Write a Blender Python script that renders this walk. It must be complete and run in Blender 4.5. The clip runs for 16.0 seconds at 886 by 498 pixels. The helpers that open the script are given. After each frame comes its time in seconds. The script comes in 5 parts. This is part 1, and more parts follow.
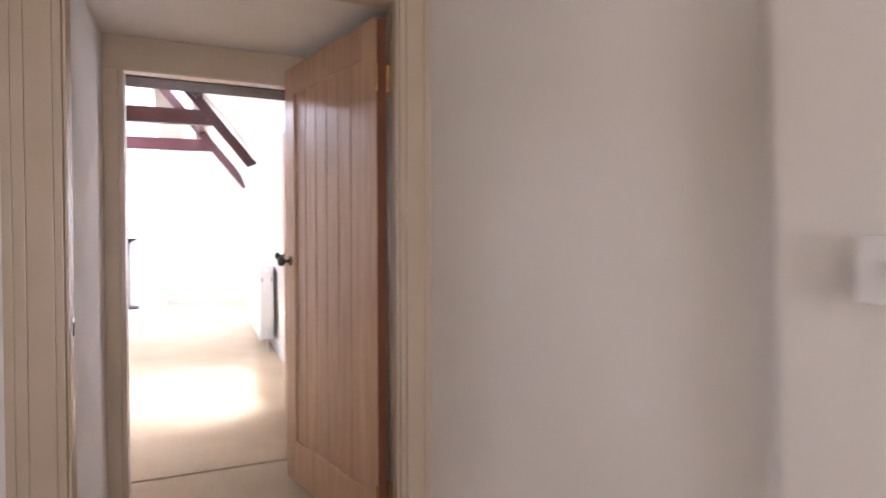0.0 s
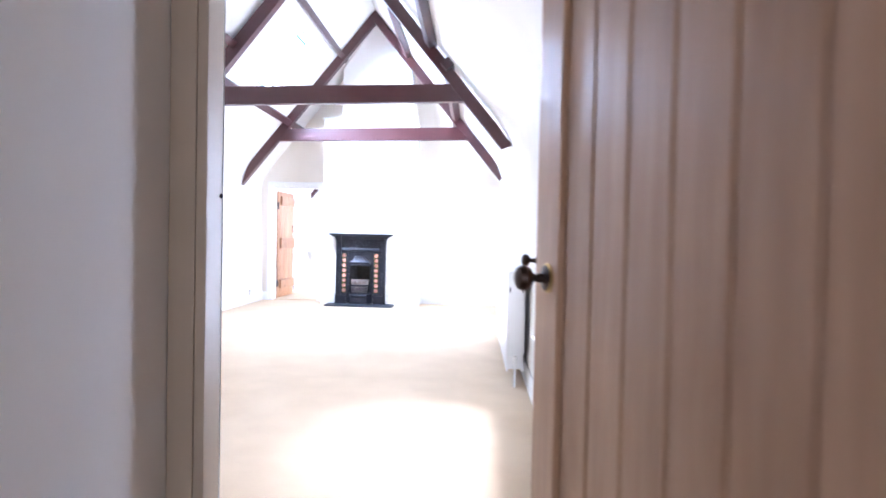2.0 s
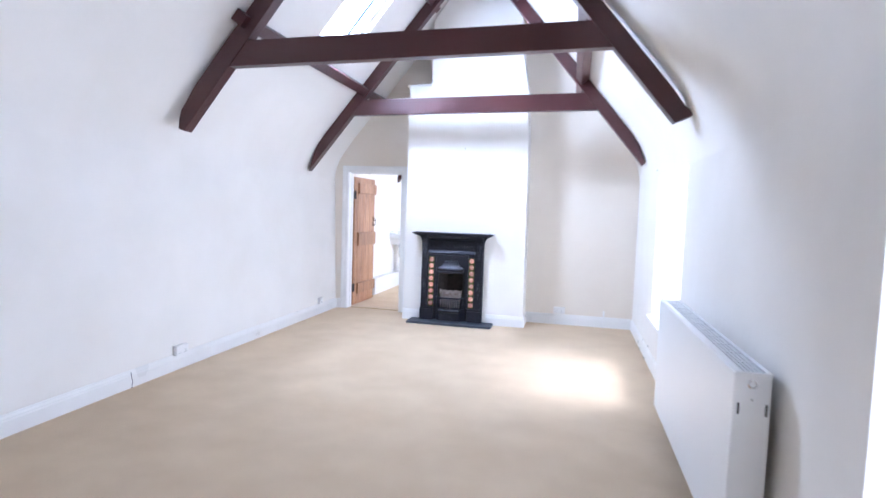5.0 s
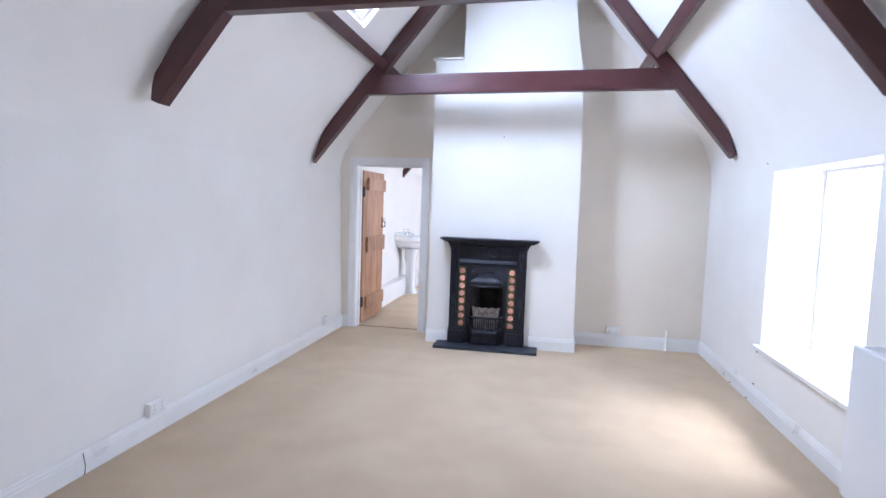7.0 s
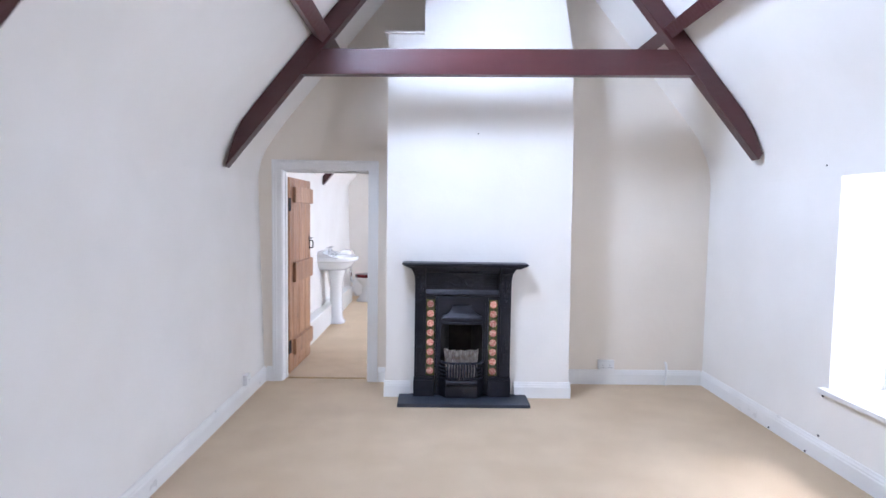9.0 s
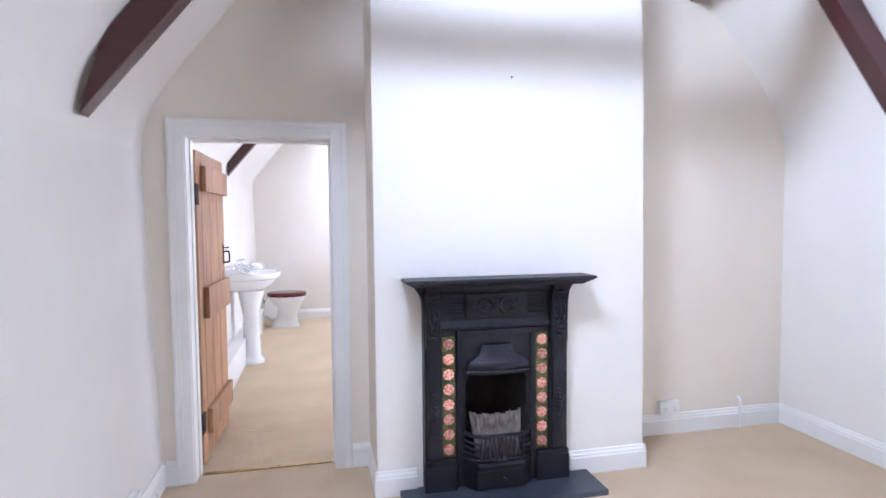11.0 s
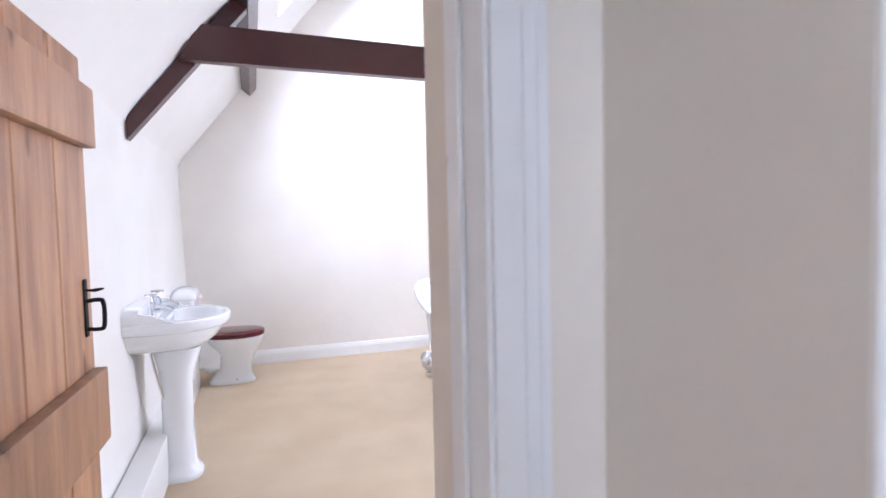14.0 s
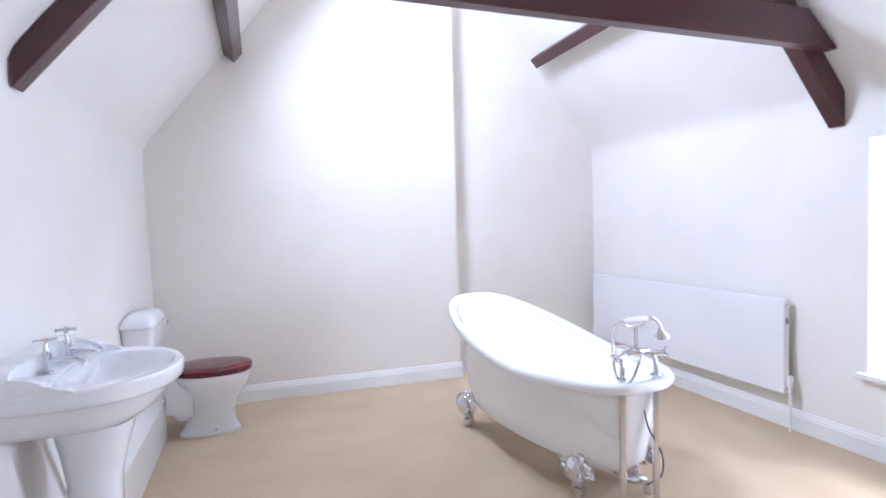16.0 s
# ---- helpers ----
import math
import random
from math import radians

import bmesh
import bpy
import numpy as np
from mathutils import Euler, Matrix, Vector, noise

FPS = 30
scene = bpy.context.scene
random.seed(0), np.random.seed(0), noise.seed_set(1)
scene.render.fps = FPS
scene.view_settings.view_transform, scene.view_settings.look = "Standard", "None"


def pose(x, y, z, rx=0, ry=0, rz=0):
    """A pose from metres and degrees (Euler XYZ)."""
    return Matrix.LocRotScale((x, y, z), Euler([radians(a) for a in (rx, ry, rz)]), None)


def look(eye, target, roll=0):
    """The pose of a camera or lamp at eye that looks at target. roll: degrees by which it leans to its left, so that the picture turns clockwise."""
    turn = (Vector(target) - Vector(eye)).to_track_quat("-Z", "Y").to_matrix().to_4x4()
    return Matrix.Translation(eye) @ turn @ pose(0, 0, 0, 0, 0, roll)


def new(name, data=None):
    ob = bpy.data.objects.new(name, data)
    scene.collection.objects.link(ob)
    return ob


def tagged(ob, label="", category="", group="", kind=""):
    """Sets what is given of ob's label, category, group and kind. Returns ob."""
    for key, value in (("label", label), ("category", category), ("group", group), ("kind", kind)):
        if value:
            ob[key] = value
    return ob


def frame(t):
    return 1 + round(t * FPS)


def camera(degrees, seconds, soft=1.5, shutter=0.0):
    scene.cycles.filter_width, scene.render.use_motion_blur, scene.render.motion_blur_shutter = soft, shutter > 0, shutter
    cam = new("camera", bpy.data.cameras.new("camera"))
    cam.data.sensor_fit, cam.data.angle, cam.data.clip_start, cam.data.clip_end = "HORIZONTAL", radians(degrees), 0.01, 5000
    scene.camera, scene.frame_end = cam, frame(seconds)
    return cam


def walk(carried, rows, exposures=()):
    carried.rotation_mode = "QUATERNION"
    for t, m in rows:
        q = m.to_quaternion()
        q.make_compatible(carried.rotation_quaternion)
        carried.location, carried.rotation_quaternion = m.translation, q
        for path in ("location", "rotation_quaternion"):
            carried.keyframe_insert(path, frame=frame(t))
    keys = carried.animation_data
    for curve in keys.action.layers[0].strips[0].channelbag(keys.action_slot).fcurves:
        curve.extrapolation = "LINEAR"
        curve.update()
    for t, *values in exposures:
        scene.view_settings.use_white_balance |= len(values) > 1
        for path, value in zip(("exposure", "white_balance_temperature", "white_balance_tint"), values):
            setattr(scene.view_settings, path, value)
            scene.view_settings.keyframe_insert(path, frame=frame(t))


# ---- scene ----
cam = camera(77.4, 16.0, soft=1.5, shutter=0.5)

PATH = [
    (0, (3.445, -2.449, 1.165), (4.226, -0.609, 1.126), -0.1),
    (0.5, (3.585, -2.078, 1.157), (4.093, -0.145, 1.103), 0.1),
    (1, (3.66, -1.695, 1.114), (3.902, 0.29, 1.07), 0.2),
    (1.5, (3.704, -1.197, 1.1), (3.754, 0.802, 1.053), 0.2),
    (2, (3.669, -0.793, 1.128), (3.553, 1.203, 1.089), 1.2),
    (2.5, (3.595, -0.381, 1.221), (3.374, 1.606, 1.179), 1.9),
    (3, (3.542, 0.023, 1.338), (3.241, 2.0, 1.297), 2.3),
    (3.5, (3.489, 0.317, 1.42), (3.137, 2.285, 1.368), 2.2),
    (4, (3.41, 0.587, 1.463), (3.034, 2.55, 1.385), 2.2),
    (4.5, (3.382, 0.867, 1.445), (2.98, 2.824, 1.346), 2.0),
    (5, (3.295, 1.183, 1.461), (2.844, 3.126, 1.32), 1.9),
    (5.2, (3.292, 1.309, 1.483), (2.811, 3.243, 1.319), 2.1),
    (7.5, (2.115, 2.547, 1.509), (1.842, 4.522, 1.359), 1.7),
    (8, (1.936, 2.845, 1.5), (1.768, 4.833, 1.359), 1.3),
    (8.5, (1.751, 3.148, 1.578), (1.679, 5.142, 1.444), 1.1),
    (10.8, (0.927, 5.122, 1.512), (1.338, 7.076, 1.404), -0.4),
    (11, (0.873, 5.299, 1.478), (1.313, 7.247, 1.372), -0.5),
    (11.5, (0.766, 5.781, 1.451), (1.256, 7.717, 1.347), -0.5),
    (12, (0.667, 6.225, 1.437), (1.207, 8.148, 1.336), -0.7),
    (12.5, (0.625, 6.61, 1.437), (1.212, 8.52, 1.34), -0.7),
    (13, (0.652, 7.061, 1.449), (1.279, 8.957, 1.352), -1.0),
    (13.5, (0.651, 7.437, 1.441), (1.292, 9.329, 1.342), -1.3),
    (14, (0.626, 7.849, 1.45), (1.274, 9.739, 1.348), -1.3),
    (14.5, (0.616, 8.162, 1.427), (1.262, 10.052, 1.325), -1.3),
    (15, (0.655, 8.501, 1.441), (1.299, 10.392, 1.338), -1.5),
    (15.5, (0.718, 8.753, 1.416), (1.354, 10.647, 1.323), -1.6),
    (16, (0.767, 9.087, 1.428), (1.402, 10.982, 1.337), -1.6),
]
WALK = [(t, look(eye, target, roll)) for t, eye, target, roll in PATH]
walk(cam, WALK, exposures=[(0.0, 1.58, 5950, 24), (0.7, 1.64, 5650, 22), (1.5, 1.62, 5250, 20), (2.5, 1.28, 5100, 19), (3.5, 0.92, 5150, 18), (5.0, 0.47, 5200, 18), (8.0, -0.03, 5350, 18), (11.0, 0.2, 5500, 20), (12.7, 0.1, 5400, 20), (13.6, 0.07, 5450, 20), (14.5, 0.08, 5550, 21), (15.2, 0.06, 5550, 21), (16.0, -0.25, 5350, 20)])

# ---- light ----
world = bpy.data.worlds.new("sky")
scene.world = world
world.use_nodes = True
wn = world.node_tree.nodes
sky = wn.new("ShaderNodeTexSky")
sky.sky_type = "NISHITA"
sky.sun_disc = False
sky.sun_elevation = radians(54)
sky.sun_rotation = radians(80)
world.node_tree.links.new(sky.outputs[0], wn["Background"].inputs[0])
wn["Background"].inputs[1].default_value = 0.12

sun_data = bpy.data.lights.new("sun", "SUN")
sun_data.energy = 4.2
sun_data.angle = radians(26)
sun_data.color = (1.0, 0.96, 0.9)
sun = new("sun", sun_data)
sun.matrix_world = look((10, 4.6, 10.0), (3.0, 4.3, 0.4))


def window_light(name, centre, size_a, size_b, towards, power, tint=(0.80, 0.90, 1.0), spread=math.pi):
    """An area lamp in an opening, in place of the sky's light."""
    data = bpy.data.lights.new(name, "AREA")
    data.shape, data.size, data.size_y, data.energy, data.color = "RECTANGLE", size_a, size_b, power, tint
    data.spread = spread
    ob = new(name, data)
    ob.matrix_world = look(centre, towards)
    return ob


# ---- materials ----
def material(name, colour, rough=0.6, metal=0.0, second=None, scale=8.0, detail=4.0, bump=0.0, bump_scale=60.0,
             stretch=(1, 1, 1), rough_spread=0.08, coat=0.0, island=0.0, spec=0.5, ramp=(0.35, 0.68)):
    """A surface of two tones that vary at two scales, with fine relief."""
    mat = bpy.data.materials.new(name)
    mat.use_nodes = True
    nt = mat.node_tree
    n, link = nt.nodes, nt.links.new
    bsdf = n["Principled BSDF"]
    coords = n.new("ShaderNodeTexCoord")
    mapping = n.new("ShaderNodeMapping")
    mapping.inputs["Scale"].default_value = stretch
    link(coords.outputs["Object"], mapping.inputs["Vector"])
    vec = mapping.outputs[0]
    big = n.new("ShaderNodeTexNoise")
    big.inputs["Scale"].default_value, big.inputs["Detail"].default_value = scale, detail
    link(vec, big.inputs["Vector"])
    steps = n.new("ShaderNodeValToRGB")
    a, b = colour, second or tuple(c * 0.9 for c in colour)
    steps.color_ramp.elements[0].color = (*b, 1)
    steps.color_ramp.elements[1].color = (*a, 1)
    steps.color_ramp.elements[0].position, steps.color_ramp.elements[1].position = ramp
    link(big.outputs["Fac"], steps.inputs["Fac"])
    tone = steps.outputs["Color"]
    if island:
        info = n.new("ShaderNodeObjectInfo")
        hsv = n.new("ShaderNodeHueSaturation")
        span = n.new("ShaderNodeMapRange")
        span.inputs["To Min"].default_value, span.inputs["To Max"].default_value = 1 - island, 1 + island
        link(info.outputs["Random"], span.inputs["Value"])
        link(span.outputs[0], hsv.inputs["Value"])
        link(tone, hsv.inputs["Color"])
        tone = hsv.outputs["Color"]
    link(tone, bsdf.inputs["Base Color"])
    spread = n.new("ShaderNodeMapRange")
    spread.inputs["To Min"].default_value, spread.inputs["To Max"].default_value = max(0.02, rough - rough_spread), min(1, rough + rough_spread)
    link(big.outputs["Fac"], spread.inputs["Value"])
    link(spread.outputs[0], bsdf.inputs["Roughness"])
    bsdf.inputs["Metallic"].default_value = metal
    bsdf.inputs["Coat Weight"].default_value = coat
    bsdf.inputs["Specular IOR Level"].default_value = spec
    if bump:
        fine = n.new("ShaderNodeTexNoise")
        fine.inputs["Scale"].default_value, fine.inputs["Detail"].default_value = bump_scale, 5
        link(vec, fine.inputs["Vector"])
        relief = n.new("ShaderNodeBump")
        relief.inputs["Strength"].default_value, relief.inputs["Distance"].default_value = bump, 0.01
        link(fine.outputs["Fac"], relief.inputs["Height"])
        link(relief.outputs[0], bsdf.inputs["Normal"])
    return mat


def carpet_material():
    """Short beige pile: speckled tufts over broad worn patches."""
    mat = material("carpet", (0.76, 0.61, 0.43), 0.95, second=(0.69, 0.54, 0.37), scale=2.4, detail=7, bump=0.9, bump_scale=420, spec=0.1)
    nt = mat.node_tree
    n, link = nt.nodes, nt.links.new
    bsdf = n["Principled BSDF"]
    tone = bsdf.inputs["Base Color"].links[0].from_socket
    tuft = n.new("ShaderNodeTexNoise")
    tuft.inputs["Scale"].default_value, tuft.inputs["Detail"].default_value = 260, 3
    coords = n.new("ShaderNodeTexCoord")
    link(coords.outputs["Object"], tuft.inputs["Vector"])
    mix = n.new("ShaderNodeMix")
    mix.data_type, mix.blend_type = "RGBA", "MULTIPLY"
    grey = n.new("ShaderNodeValToRGB")
    grey.color_ramp.elements[0].color, grey.color_ramp.elements[1].color = (0.8, 0.78, 0.75, 1), (1.14, 1.13, 1.12, 1)
    grey.color_ramp.elements[0].position, grey.color_ramp.elements[1].position = 0.3, 0.7
    link(tuft.outputs["Fac"], grey.inputs["Fac"])
    mix.inputs["Factor"].default_value = 0.75
    link(tone, mix.inputs[6])
    link(grey.outputs["Color"], mix.inputs[7])
    link(mix.outputs[2], bsdf.inputs["Base Color"])
    return mat


def knotty(mat):
    """Dark oval knots and rubbed dark stains over a plank's grain."""
    nt = mat.node_tree
    n, link = nt.nodes, nt.links.new
    bsdf = n["Principled BSDF"]
    tone = bsdf.inputs["Base Color"].links[0].from_socket
    coords = n.new("ShaderNodeTexCoord")
    for stretch, scale, lo, hi, shade in (((3.0, 3.0, 1.1), 2.6, 0.06, 0.14, (0.30, 0.22, 0.17)), ((2.0, 2.0, 0.5), 1.6, 0.10, 0.34, (0.68, 0.62, 0.56))):
        mapping = n.new("ShaderNodeMapping")
        mapping.inputs["Scale"].default_value = stretch
        link(coords.outputs["Object"], mapping.inputs["Vector"])
        cells = n.new("ShaderNodeTexVoronoi")
        cells.inputs["Scale"].default_value = scale
        link(mapping.outputs[0], cells.inputs["Vector"])
        ramp = n.new("ShaderNodeValToRGB")
        ramp.color_ramp.elements[0].position, ramp.color_ramp.elements[1].position = lo, hi
        ramp.color_ramp.elements[0].color, ramp.color_ramp.elements[1].color = (*shade, 1), (1, 1, 1, 1)
        link(cells.outputs["Distance"], ramp.inputs["Fac"])
        mix = n.new("ShaderNodeMix")
        mix.data_type, mix.blend_type = "RGBA", "MULTIPLY"
        mix.inputs["Factor"].default_value = 0.85
        link(tone, mix.inputs[6])
        link(ramp.outputs["Color"], mix.inputs[7])
        tone = mix.outputs[2]
    link(tone, bsdf.inputs["Base Color"])
    return mat


def glass_material():
    mat = bpy.data.materials.new("window_glass")
    mat.use_nodes = True
    bsdf = mat.node_tree.nodes["Principled BSDF"]
    bsdf.inputs["Base Color"].default_value = (1, 1, 1, 1)
    bsdf.inputs["Roughness"].default_value = 0.0
    bsdf.inputs["Transmission Weight"].default_value = 1.0
    bsdf.inputs["IOR"].default_value = 1.02
    return mat


def haze_material():
    """Overcast brightness outside the windows."""
    mat = bpy.data.materials.new("bright_sky")
    mat.use_nodes = True
    nt = mat.node_tree
    nt.nodes.remove(nt.nodes["Principled BSDF"])
    glow = nt.nodes.new("ShaderNodeEmission")
    glow.inputs[0].default_value = (0.93, 0.97, 1.0, 1)
    glow.inputs[1].default_value = 3.0
    nt.links.new(glow.outputs[0], nt.nodes["Material Output"].inputs[0])
    return mat


PLASTER = material("cream_white_plaster", (0.83, 0.80, 0.755), 0.85, second=(0.79, 0.757, 0.705), scale=1.7, detail=7, bump=0.2, bump_scale=13, spec=0.25)
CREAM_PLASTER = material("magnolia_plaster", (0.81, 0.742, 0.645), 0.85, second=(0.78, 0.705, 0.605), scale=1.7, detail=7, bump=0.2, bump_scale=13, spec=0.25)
IVORY_PLASTER = material("ivory_plaster", (0.83, 0.782, 0.718), 0.85, second=(0.79, 0.738, 0.668), scale=1.7, detail=7, bump=0.2, bump_scale=13, spec=0.25)
WHITE_GLOSS = material("white_gloss_paint", (0.83, 0.82, 0.80), 0.3, second=(0.79, 0.775, 0.75), scale=3, bump=0.04, bump_scale=40)
CREAM_GLOSS = material("cream_gloss_paint", (0.56, 0.46, 0.35), 0.34, second=(0.50, 0.41, 0.30), scale=3, bump=0.04, bump_scale=40)
CARPET = carpet_material()
BEAM = material("mahogany_stained_timber", (0.062, 0.0155, 0.0165), 0.36, second=(0.048, 0.013, 0.014), scale=5, detail=8, bump=0.3, bump_scale=22, stretch=(0.35, 1.5, 1.2), rough_spread=0.06, coat=0.2, ramp=(0.2, 0.8))
OAK = material("oiled_oak", (0.52, 0.33, 0.205), 0.36, second=(0.42, 0.255, 0.15), scale=4, detail=8, bump=0.12, bump_scale=30, stretch=(9, 9, 0.7), island=0.08)
OAK_EDGE = material("oak_edge", (0.21, 0.085, 0.045), 0.5, second=(0.16, 0.06, 0.03), scale=4, stretch=(9, 9, 0.7), bump=0.1)
LINTEL = material("rough_dark_lintel", (0.10, 0.062, 0.05), 0.75, second=(0.035, 0.022, 0.02), scale=9, detail=8, bump=0.8, bump_scale=30, stretch=(0.8, 4, 4))
PINE = knotty(material("aged_waxed_pine", (0.50, 0.275, 0.145), 0.4, second=(0.32, 0.155, 0.075), scale=3.2, detail=9, bump=0.25, bump_scale=26, stretch=(8, 8, 0.8), island=0.14))
IRON = material("black_leaded_cast_iron", (0.015, 0.0155, 0.025), 0.42, second=(0.0085, 0.009, 0.0145), scale=14, detail=6, bump=0.25, bump_scale=90, metal=0.35, rough_spread=0.12)
SOOT = material("sooty_fireback", (0.012, 0.010, 0.009), 0.95, second=(0.03, 0.024, 0.02), scale=11, bump=0.6, bump_scale=30)
SLATE = material("dark_slate", (0.038, 0.045, 0.062), 0.5, second=(0.024, 0.028, 0.038), scale=7, detail=8, bump=0.25, bump_scale=45)
TILE = material("green_glazed_tile", (0.13, 0.115, 0.035), 0.14, second=(0.04, 0.045, 0.016), scale=38, detail=3, coat=0.5)
ROSE = material("pink_glaze", (0.44, 0.13, 0.095), 0.2, second=(0.60, 0.34, 0.25), scale=70, detail=2, coat=0.5, island=0.3, ramp=(0.42, 0.58))
PAPER = material("crumpled_newspaper", (0.66, 0.60, 0.54), 0.9, second=(0.34, 0.26, 0.21), scale=28, detail=5, bump=0.4)
ENAMEL = material("white_radiator_enamel", (0.82, 0.82, 0.82), 0.32, second=(0.80, 0.80, 0.80), scale=2)
PORCELAIN = material("white_glazed_ceramic", (0.86, 0.87, 0.88), 0.08, second=(0.84, 0.85, 0.86), scale=2, coat=0.4, rough_spread=0.03)
BATH_WHITE = material("white_bath_enamel", (0.88, 0.89, 0.885), 0.1, second=(0.86, 0.87, 0.86), scale=2, coat=0.3, rough_spread=0.03)
CHROME = material("polished_chrome", (0.74, 0.75, 0.78), 0.1, metal=1.0, second=(0.66, 0.67, 0.7), scale=20, rough_spread=0.05)
BRASS = material("worn_brass", (0.58, 0.40, 0.16), 0.3, metal=1.0, second=(0.35, 0.22, 0.09), scale=30)
BRONZE = material("dark_bronze_knob", (0.09, 0.06, 0.045), 0.3, metal=0.8, second=(0.05, 0.035, 0.03), scale=30)
BLACK_IRON = material("black_painted_iron", (0.012, 0.012, 0.013), 0.65, spec=0.25, second=(0.02, 0.02, 0.02), scale=40, bump=0.2)
SEAT = material("mahogany_lacquer", (0.15, 0.014, 0.018), 0.2, second=(0.085, 0.009, 0.012), scale=5, stretch=(1, 6, 1), coat=0.25)
PLASTIC = material("white_plastic", (0.82, 0.81, 0.79), 0.35, second=(0.80, 0.79, 0.77), scale=6)
DARK = material("dark_recess", (0.02, 0.02, 0.02), 0.7)
RUBBER = material("grey_cable", (0.10, 0.10, 0.11), 0.5)
GLASS = glass_material()
SKY_GLOW = haze_material()
LAWN = material("distant_grass", (0.09, 0.12, 0.05), 0.95, second=(0.06, 0.085, 0.035), scale=0.6)


# ---- building helpers ----
def part(name, bm, mat, parent=None, label="", smooth=False):
    """Links a bmesh as one mesh object under a thing or a part."""
    bmesh.ops.recalc_face_normals(bm, faces=bm.faces)
    me = bpy.data.meshes.new(name)
    bm.to_mesh(me)
    bm.free()
    me.materials.append(mat)
    if smooth:
        me.polygons.foreach_set("use_smooth", [True] * len(me.polygons))
        me.set_sharp_from_angle(angle=radians(38))
    ob = new(name, me)
    if parent is not None:
        ob.parent = parent
    if label:
        ob["label"] = label
    return ob


def thing(name, label, category, group="", at=None):
    ob = new(name)
    ob.empty_display_size = 0.1
    if at is not None:
        ob.matrix_world = at
    return tagged(ob, label, category, group)


def structure(ob, label, category):
    return tagged(ob, label, category, kind="structure")


def add_box(bm, lo, hi, bevel=0.0, segments=2, m=None):
    lo, hi = Vector(lo), Vector(hi)
    made = bmesh.ops.create_cube(bm, size=1.0)["verts"]
    bmesh.ops.scale(bm, vec=hi - lo, verts=made)
    bmesh.ops.translate(bm, vec=(lo + hi) / 2, verts=made)
    if bevel:
        edges = list({e for v in made for e in v.link_edges})
        made = bmesh.ops.bevel(bm, geom=edges, offset=bevel, segments=segments, profile=0.7, affect="EDGES")["verts"]
        made = list({v for v in made})
    if m is not None:
        seen = set()
        stack = list(made)
        while stack:
            v = stack.pop()
            if v in seen:
                continue
            seen.add(v)
            stack += [e.other_vert(v) for e in v.link_edges]
        bmesh.ops.transform(bm, matrix=m, verts=list(seen))
    return bm


def box(lo, hi, bevel=0.0, segments=2, m=None):
    return add_box(bmesh.new(), lo, hi, bevel, segments, m)


def prism(points, axis, lo, hi, bevel=0.0, bm=None):
    """A closed outline, drawn in the plane across axis, pulled from lo to hi."""
    bm = bm or bmesh.new()
    def place(p, d):
        return {"x": (d, p[0], p[1]), "y": (p[0], d, p[1]), "z": (p[0], p[1], d)}[axis]
    a = [bm.verts.new(place(p, lo)) for p in points]
    b = [bm.verts.new(place(p, hi)) for p in points]
    made = [bm.faces.new(a), bm.faces.new(b[::-1])]
    for i in range(len(points)):
        j = (i + 1) % len(points)
        made.append(bm.faces.new((a[j], a[i], b[i], b[j])))
    if bevel:
        edges = [e for e in {e for f in made for e in f.edges}]
        bmesh.ops.bevel(bm, geom=edges, offset=bevel, segments=2, profile=0.7, affect="EDGES")
    return bm


def lathe(profile, steps=24, m=None, bm=None):
    """Turns (radius, height) points round the z axis."""
    bm = bm or bmesh.new()
    rings = []
    for r, z in profile:
        ring = []
        for k in range(steps):
            a = 2 * math.pi * k / steps
            ring.append(bm.verts.new((r * math.cos(a), r * math.sin(a), z)))
        rings.append(ring)
    for lo, hi in zip(rings, rings[1:]):
        for k in range(steps):
            bm.faces.new((lo[k], lo[(k + 1) % steps], hi[(k + 1) % steps], hi[k]))
    bm.faces.new(rings[0][::-1])
    bm.faces.new(rings[-1])
    if m is not None:
        bmesh.ops.transform(bm, matrix=m, verts=[v for ring in rings for v in ring])
    return bm


def tube(points, radius, steps=12, bm=None, closed_ends=True):
    """A round bar along points; radius a number or one for each point."""
    bm = bm or bmesh.new()
    pts = [Vector(p) for p in points]
    radii = radius if isinstance(radius, (list, tuple)) else [radius] * len(pts)
    rings, side = [], None
    for i, p in enumerate(pts):
        along = (pts[min(i + 1, len(pts) - 1)] - pts[max(i - 1, 0)]).normalized()
        if side is None:
            side = along.orthogonal().normalized()
        side = (side - along * side.dot(along)).normalized()
        up = along.cross(side)
        rings.append([bm.verts.new(p + radii[i] * (math.cos(a) * side + math.sin(a) * up)) for a in [2 * math.pi * k / steps for k in range(steps)]])
    for lo, hi in zip(rings, rings[1:]):
        for k in range(steps):
            bm.faces.new((lo[k], lo[(k + 1) % steps], hi[(k + 1) % steps], hi[k]))
    if closed_ends:
        bm.faces.new(rings[0][::-1])
        bm.faces.new(rings[-1])
    return bm


def bend(points, steps=8):
    """A smooth line through points (Catmull-Rom)."""
    pts = [Vector(p) for p in points]
    pts = [2 * pts[0] - pts[1]] + pts + [2 * pts[-1] - pts[-2]]
    out = []
    for i in range(1, len(pts) - 2):
        a, b, c, d = pts[i - 1:i + 3]
        for k in range(steps):
            t = k / steps
            out.append(0.5 * (2 * b + (c - a) * t + (2 * a - 5 * b + 4 * c - d) * t * t + (3 * b - a - 3 * c + d) * t ** 3))
    return out + [pts[-2]]


